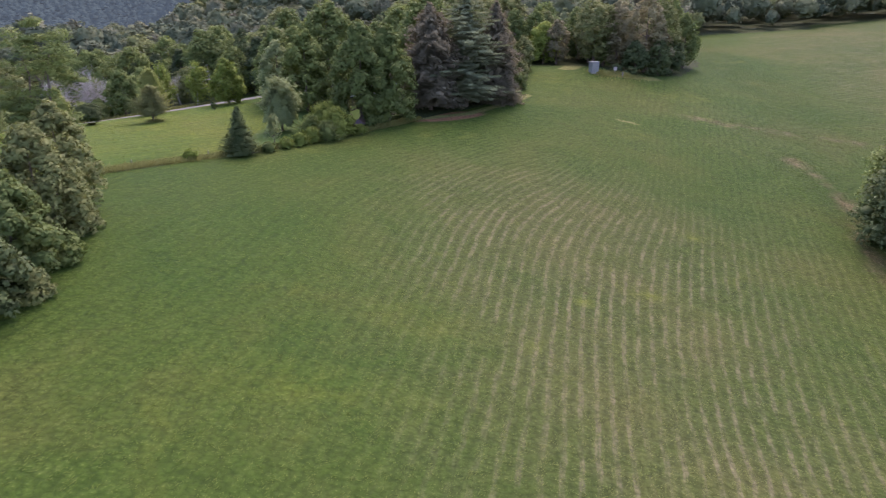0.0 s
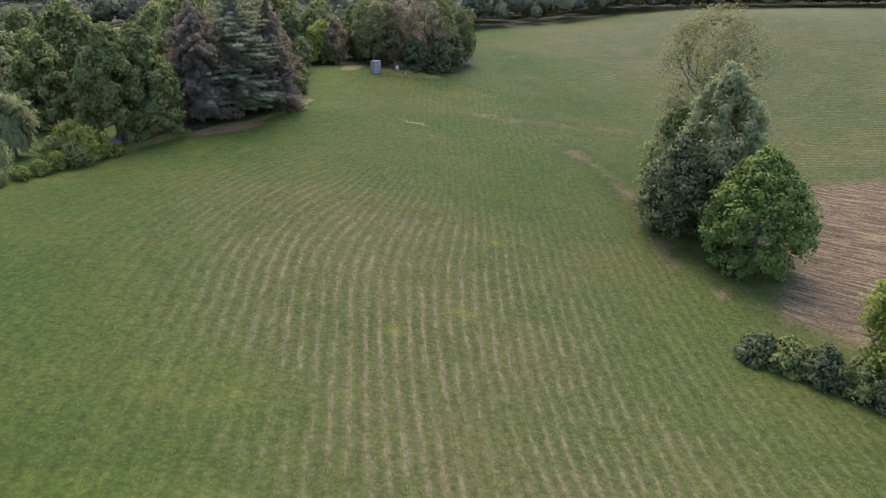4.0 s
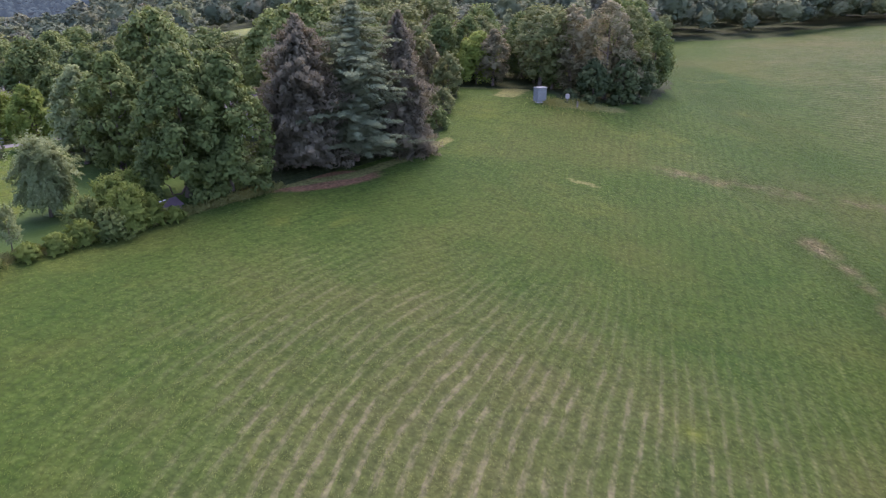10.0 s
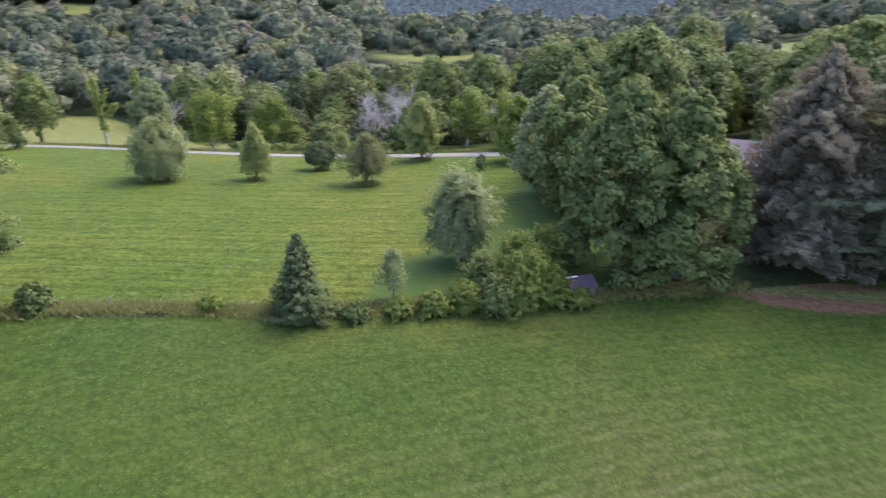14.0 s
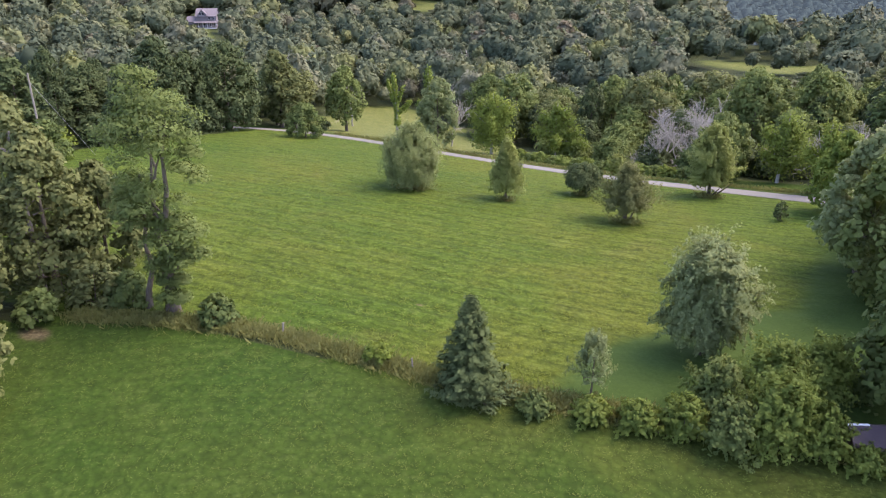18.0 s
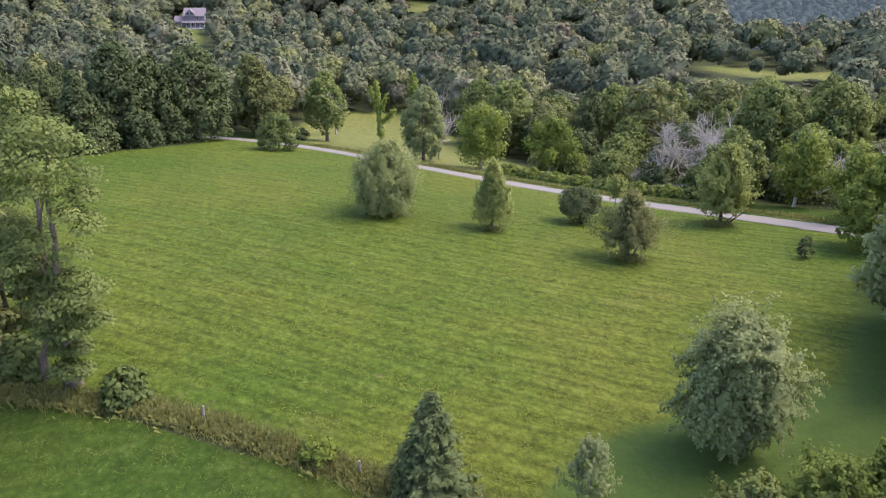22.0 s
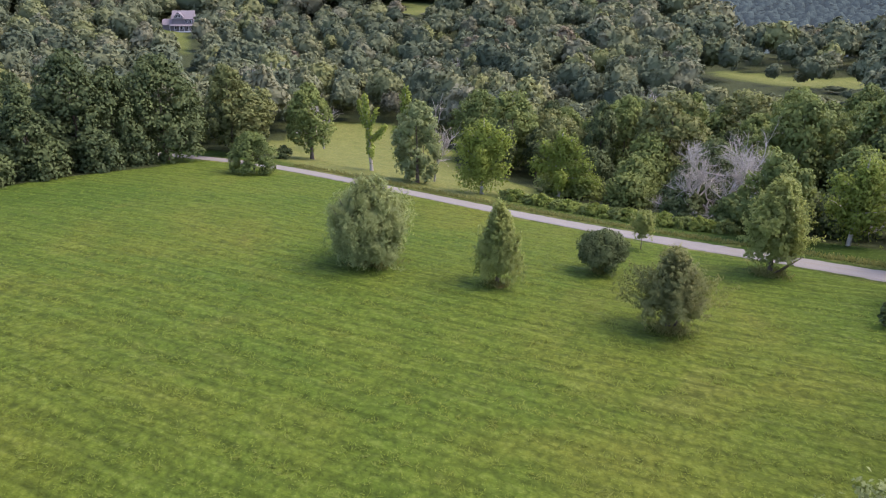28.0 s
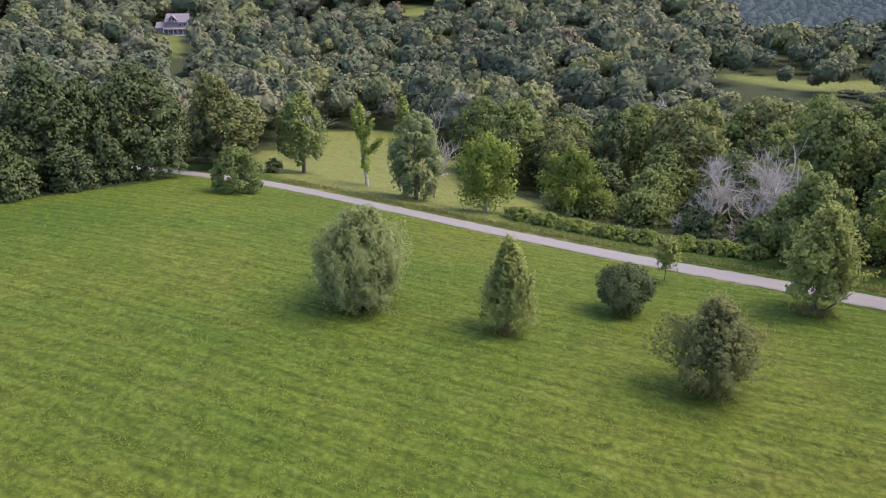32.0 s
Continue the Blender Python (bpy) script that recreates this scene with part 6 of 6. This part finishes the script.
for k, (x, y, h, w) in enumerate([(-44.0, 67.2, 2.4, 3.0), (-45.6, 70.5, 3.0, 3.6), (-44.5, 72.8, 2.4, 3.0), (-31.6, 59.5, 2.6, 3.4), (-30.2, 53.0, 2.6, 3.4), (-29.4, 46.5, 2.6, 3.4)]):
    bush(125 + k, x, y, h, w, LEAF_OLIVE if k % 2 else LEAF, "tangled undergrowth at the field corner", lobes=20, per=80, leaf=(0.30, 0.18), group="corner undergrowth")

# ---------------------------------------------------------------- big trees beside the lower field
broad_tree(50, -12.4, 111.0, 15.2, 9.6, LEAF, "huge dense green maple with foliage to the ground", profile=[(0, 0.85), (0.25, 1.0), (0.5, 0.92), (0.75, 0.62), (1, 0.2)], lobes=130, per=150, leaf=(0.36, 0.25), z0=0.6, lobe_r=0.13, name="maple_tree", skew=(0, 0))
broad_tree(64, -8.6, 113.0, 14.4, 9.4, LEAF, "dense green maple grown into its neighbour", profile=[(0, 0.85), (0.25, 1.0), (0.5, 0.92), (0.75, 0.62), (1, 0.2)], lobes=120, per=150, leaf=(0.36, 0.25), z0=0.6, lobe_r=0.135, name="maple_tree")
broad_tree(51, -22.5, 121.0, 13.2, 8.4, LEAF, "large dense green rounded tree on the lawn", profile=EGG, lobes=90, per=90, leaf=(0.42, 0.28), z0=0.8, lobe_r=0.13, name="maple_tree")
broad_tree(52, -28.0, 124.5, 11.5, 7.0, LEAF_GREY, "grey-green dense tree at the lawn's edge", profile=EGG, lobes=70, per=90, leaf=(0.40, 0.26), z0=0.6, lobe_r=0.15)
broad_tree(53, -19.5, 127.5, 17.0, 11.0, LEAF, "tall broad tree behind the maples", profile=DOME, lobes=80, per=90, leaf=(0.50, 0.34), z0=2)
broad_tree(54, -2.5, 134.5, 17.5, 12.0, LEAF, "tall yellow-green tree behind the maples", profile=DOME, lobes=80, per=90, leaf=(0.50, 0.34), z0=2)
broad_tree(55, 4.0, 137.0, 15.5, 10.0, LEAF, "broad tree behind the pines", profile=DOME, lobes=70, per=80, leaf=(0.50, 0.34), z0=2)
broad_tree(56, -30.0, 134.0, 13.0, 9.0, LEAF, "leafy tree beyond the lawn", profile=EGG, lobes=60, per=80, leaf=(0.50, 0.34), z0=1)
broad_tree(57, -22.0, 139.0, 15.0, 10.0, LEAF_DARK, "dark tree beyond the lawn", profile=EGG, lobes=60, per=80, leaf=(0.50, 0.34), z0=1)
broad_tree(58, -8.0, 143.0, 15.0, 10.0, LEAF, "leafy tree beyond the pines", profile=DOME, lobes=60, per=80, leaf=(0.50, 0.34), z0=1)
conifer(46, -1.8, 120.8, 17.3, 9.0, NEEDLE, "tall brown-green spruce with hanging branches", z0=1.6, tiers=38, per=21, spray=(0.42, 0.12), droop=0.28, upturn=0.15, power=4.5, hang=0.5, ragged=0.35)
conifer(47, 4.2, 123.6, 18.6, 10.6, NEEDLE_BLUE, "tall grey-green pine with layered branches", z0=1.5, tiers=30, per=18, spray=(0.44, 0.13), droop=0.12, upturn=0.10, power=4.5, ragged=0.5, name="pine_tree")
conifer(48, 9.4, 127.6, 17.2, 8.2, NEEDLE, "tall dark spruce with drooping branches", z0=0.6, tiers=38, per=21, spray=(0.42, 0.12), droop=0.4, upturn=0.1, power=2.8, hang=0.6, ragged=0.35)
broad_tree(59, 17.3, 154.5, 7.0, 5.4, LEAF_OLIVE, "olive-green leafy small tree at the end of the pines", profile=EGG, lobes=36, per=80, leaf=(0.40, 0.26), z0=0.4)
bush(140, 14.5, 138.0, 3.0, 3.5, LEAF, "leafy bush beside the dark spruce", lobes=18, per=70, leaf=(0.3, 0.2))
bush(141, 16.0, 146.0, 3.5, 4.0, LEAF_OLIVE, "olive leafy bush past the spruce", lobes=18, per=70, leaf=(0.3, 0.2))

# round the pump box
for k, (x, y, h, w, m, lab) in enumerate([
        (38.5, 160.5, 14.0, 7.0, LEAF_RUST, "tall tree with yellow-brown tinged crown"), (43.5, 157.0, 15.5, 7.5, LEAF_RUST, "tall tree with yellow-brown tinged crown"), (48.0, 159.8, 15.0, 7.0, LEAF_OLIVE, "tall thin olive-green tree"),
        (41.0, 154.8, 6.5, 5.5, LEAF_DARK, "dark bushy tree beside the grey box"), (46.2, 155.6, 7.5, 5.5, LEAF_DARK, "dark bushy tree at the field's edge"), (36.0, 163.5, 10.0, 6.5, LEAF, "leafy tree behind the grey box"), (51.0, 161.5, 8.0, 5.0, LEAF_DARK, "dark bushy tree at the field's edge"),
        (33.0, 176.0, 10.0, 9.0, LEAF_DARK, "dark leafy tree behind the track"), (25.0, 178.0, 11.0, 9.0, LEAF_OLIVE, "olive-green leafy tree behind the track"), (16.0, 178.0, 11.0, 9.0, LEAF_RUST, "browning leafy tree behind the track"), (40.0, 172.0, 12.0, 8.0, LEAF_RUST, "browning leafy tree behind the track"), (47.0, 170.0, 14.0, 8.0, LEAF_OLIVE, "olive-green leafy tree behind the track")]):
    broad_tree(150 + k, x, y, h, w, m, lab, profile=COLUMN if k < 3 else EGG, lobes=60, per=60, leaf=(0.44, 0.26), z0=0.8 if k > 2 else 3.0, core=0.25 if k < 3 or m is LEAF_RUST else 0.55, feather=1.4, lobe_r=0.15, limbs=7)
for k, (x, y) in enumerate([(39.5, 151.6), (44.0, 153.0), (36.8, 153.4), (48.5, 156.6)]):
    bush(170 + k, x, y, 1.6, 2.6, LEAF_DARK, "low weedy bush near the grey box", lobes=10, per=60, leaf=(0.3, 0.2), stems=2)

# ---------------------------------------------------------------- hedgerow on the low side
broad_tree(180, 59.4, 71.6, 14.8, 12.5, LEAF_MAPLE, "dense rounded green tree in the hedgerow", profile=EGG, lobes=120, per=90, leaf=(0.42, 0.28), z0=0.4, lobe_r=0.13)
broad_tree(181, 61.5, 82.0, 22.0, 12.5, LEAF_GREY, "tall grey-green hedgerow tree with pale limbs showing", profile=EGG, lobes=130, per=95, leaf=(0.45, 0.28), z0=0.6, lobe_r=0.13, limbs=8, bark=BARK_PALE)
broad_tree(182, 68.0, 94.0, 27.0, 15.0, LEAF_BROWNISH, "tall airy olive-brown hedgerow tree", profile=VASE, lobes=90, per=130, leaf=(0.36, 0.18), z0=9, lobe_r=0.17, limbs=14, core=0.15, feather=1.9)
broad_tree(183, 56.2, 82.0, 13.5, 11.0, LEAF_DARK, "dark bushy hedgerow tree", profile=EGG, lobes=70, per=80, leaf=(0.42, 0.28), z0=0.3)
broad_tree(184, 61.0, 91.0, 15.0, 10.0, LEAF, "leafy green tree filling the hedgerow", profile=EGG, lobes=60, per=80, leaf=(0.42, 0.28), z0=0.3)
broad_tree(185, 55.0, 46.0, 14.0, 9.0, LEAF_LIGHT, "bright green spreading tree at the end of the hedge", profile=DOME, lobes=80, per=90, leaf=(0.40, 0.26), z0=1.5)
for k, (x, y, h, w) in enumerate([(45.8, 54.0, 2.6, 4.0), (47.4, 52.0, 3.0, 4.4), (49.0, 49.6, 3.4, 4.6), (50.6, 47.0, 3.4, 4.6), (52.0, 43.6, 3.4, 5.0), (51.0, 40.0, 3.4, 5.0), (49.0, 36.5, 3.2, 4.6)]):
    bush(190 + k, x, y, h, w, LEAF_DARK if k % 2 == 0 else LEAF, "dense dark green hedge bush", lobes=26, per=90, leaf=(0.32, 0.2), group="hedge", name="hedge_bush")

# ---------------------------------------------------------------- things


def pump_box(x, y):
    ob = thing("utility_cabinet", at_ground(x, y, 24), "weathered grey metal utility cabinet beside the trees", "utility cabinet")
    part("body", Shape().box((-0.85, -0.6, 0.05), (0.85, 0.6, 2.15), 0.03).done("body", GALV), ob)
    part("roof", Shape().box((-0.92, -0.67, 2.153), (0.92, 0.67, 2.23), 0.02).done("roof", GALV), ob)
    part("plinth", Shape().box((-1.0, -0.75, -0.25), (1.0, 0.75, 0.047), 0.02).done("plinth", STONE), ob)
    for s in (-1, 1):
        d = part("door", Shape().box((0.02 if s > 0 else -0.78, -0.64, 0.15), (0.78 if s > 0 else -0.02, -0.602, 2.05), 0.008).done("door", GALV), ob)
        part("handle", Shape().box((s * 0.12 - 0.02, -0.70, 1.0), (s * 0.12 + 0.02, -0.642, 1.25), 0.006).done("handle", POST), d)
    return ob


pump_box(31.4, 150.3)
small = thing("meter_box", at_ground(36.0, 151.2, 15), "small pale meter box on a post", "meter box")
part("post", Shape().box((-0.06, -0.06, -0.3), (0.06, 0.06, 0.9)).done("post", POST), small)
part("box", Shape().box((-0.28, -0.2, 0.55), (0.28, 0.2, 1.25), 0.02).done("box", STONE), small)


def wood_post(x, y, h, label, name="fence_post", r=0.07, lean=0.0, group="fence posts"):
    ob = thing(name, at_ground(x, y, 0) @ pose(0, 0, 0, lean, lean * 0.5, 0), label, "post", group)
    part("shaft", Shape().cyl((0, 0, -0.4), r, h + 0.4, 8, r * 0.85).done("shaft", POST), ob)
    return ob


wood_post(37.0, 148.6, 1.1, "short pale marker post at the field's edge", "marker_post", 0.14, 2, "")
for k, (x, y) in enumerate([(-36.2, 81.4), (-29.2, 87.6)]):
    wood_post(x, y, 0.95, "weathered grey wooden fence post in long grass", lean=(-4, 3, 6, -2)[k])


def power_pole(x, y, h):
    ob = thing("utility_pole", at_ground(x, y) @ pose(0, 0, 0, 0, 0, 0), "pale wooden utility pole rising above the trees", "utility pole")
    part("shaft", Shape().cyl((0, 0, -0.5), 0.16, h + 0.5, 10, 0.11).done("shaft", POST), ob)
    wire = tube_arrays(np.linspace((0, 0, h - 1.0), (0.6, 6.0, 0.0), 5), np.full(5, 0.025), 5)
    part("guy_wire", mesh_from("guy_wire", *wire, GALV, True), ob, "thin dark guy wire")
    return ob


power_pole(-99.2, 64.0, 11.0)


def garden_shed(x, y, turn):
    """A low outbuilding under the maple, its purplish metal roof half hidden by brambles."""
    ob = thing("garden_shed", at_ground(x, y, turn, 0.1), "low shed with a dull purple metal roof among brambles", "shed")
    part("wall", Shape().box((-1.0, -0.8, 0), (1.0, 0.8, 1.2)).done("wall", BARK), ob)
    for s in (-1, 1):
        part("roof_panel", Shape().poly([(-1.15, s * 1.0, 1.12), (1.15, s * 1.0, 1.12), (1.15, 0, 1.75), (-1.15, 0, 1.75)], (0, 0, 0.05)).done("roof_panel", PURPLE), ob)
    part("ridge_cap", Shape().box((-1.17, -0.07, 1.77), (-0.1, 0.07, 1.82), 0.01).done("ridge_cap", WHITE), ob, "white ridge cap")
    return ob


garden_shed(-12.9, 105.4, 62)


def farmhouse(x, y, turn):
    ob = thing("farmhouse", at_ground(x, y, turn, 0.1), "two-storey lilac-grey farmhouse with a grey roof and columned porch", "house")
    part("main_wall", Shape().box((-5.0, -4.0, 0), (5.0, 4.0, 6.2)).done("main_wall", SIDING), ob)
    part("wing_wall", Shape().box((-10.0, -3.4, 0), (-5.003, 3.4, 3.4)).done("wing_wall", SIDING), ob)
    for s in (-1, 1):
        part("roof_slope", Shape().poly([(-5.4, s * 4.5, 5.9), (5.4, s * 4.5, 5.9), (5.4, 0, 9.6), (-5.4, 0, 9.6)], (0, 0, 0.18)).done("roof_slope", ROOFING), ob)
        part("wing_roof", Shape().poly([(-10.4, s * 3.8, 3.2), (-5.0, s * 3.8, 3.2), (-5.0, 0, 5.8), (-10.4, 0, 5.8)], (0, 0, 0.16)).done("wing_roof", ROOFING), ob)
        part("gable", Shape().poly([(s * 4.9, -4.0, 6.2), (s * 4.9, 4.0, 6.2), (s * 4.9, 0, 9.55)], (s * 0.1, 0, 0)).done("gable", SIDING), ob)
    part("wing_gable", Shape().poly([(-9.9, -3.4, 3.4), (-9.9, 3.4, 3.4), (-9.9, 0, 5.75)], (-0.1, 0, 0)).done("wing_gable", SIDING), ob)
    part("dormer_wall", Shape().poly([(-3.6, -4.3, 5.6), (0.2, -4.3, 5.6), (0.2, -4.3, 7.2), (-1.7, -4.3, 9.0), (-3.6, -4.3, 7.2)], (0, 3.5, 0)).done("dormer_wall", SIDING), ob)
    for s in (-1, 1):
        part("dormer_roof", Shape().poly([(-1.7 + s * 2.3, -4.7, 6.9), (-1.7, -4.7, 9.15), (-1.7, -0.6, 9.15), (-1.7 + s * 2.3, -0.6, 6.9)], (0, 0, 0.15)).done("dormer_roof", ROOFING), ob)
    part("porch_roof", Shape().poly([(-6.0, -6.6, 2.9), (5.4, -6.6, 2.9), (5.4, -4.0, 3.7), (-6.0, -4.0, 3.7)], (0, 0, 0.14)).done("porch_roof", ROOFING), ob)
    part("porch_floor", Shape().box((-6.0, -6.5, 0), (5.3, -4.01, 0.4)).done("porch_floor", WHITE), ob)
    for k in range(6):
        part("porch_column", Shape().box((-5.9 + k * 2.2, -6.45, 0.4), (-5.7 + k * 2.2, -6.25, 2.92)).done("porch_column", WHITE), ob)
    for px, pz in ((-3.8, 1.2), (-1.0, 1.2), (2.0, 1.2), (4.0, 1.2), (1.6, 4.2), (3.6, 4.2), (-2.7, 6.6), (-1.2, 6.6)):
        yy = -4.32 if pz > 6 else -4.02
        w = part("window", Shape().box((px - 0.55, yy - 0.05, pz), (px + 0.55, yy, pz + 1.5)).done("window", WHITE), ob)
        part("pane", Shape().box((px - 0.45, yy - 0.08, pz + 0.1), (px + 0.45, yy - 0.053, pz + 1.4)).done("pane", GLASS_DARK), w)
    return ob


farmhouse(HOUSE_AT[0], HOUSE_AT[1], 70)


def cottage(x, y, turn):
    """A pale house hidden behind the maples and the spruces."""
    ob = thing("cottage", at_ground(x, y, turn, 0.1), "pale lilac-white house half hidden behind big trees", "house")
    part("wall", Shape().box((-4.5, -3.4, 0), (4.5, 3.4, 3.3)).done("wall", WHITE), ob)
    for s in (-1, 1):
        part("roof_slope", Shape().poly([(-4.9, s * 3.9, 3.05), (4.9, s * 3.9, 3.05), (4.9, 0, 5.2), (-4.9, 0, 5.2)], (0, 0, 0.16)).done("roof_slope", ROOFING), ob)
        part("gable", Shape().poly([(s * 4.4, -3.4, 3.3), (s * 4.4, 3.4, 3.3), (s * 4.4, 0, 5.15)], (s * 0.1, 0, 0)).done("gable", WHITE), ob)
    for px in (-3.0, 0.0, 3.0):
        for pz in (1.0,):
            w = part("window", Shape().box((px - 0.5, -3.46, pz), (px + 0.5, -3.403, pz + 1.3)).done("window", SIDING), ob)
            part("pane", Shape().box((px - 0.4, -3.49, pz + 0.1), (px + 0.4, -3.463, pz + 1.2)).done("pane", GLASS_DARK), w)
    return ob


cottage(-13.2, 136.5, 15)
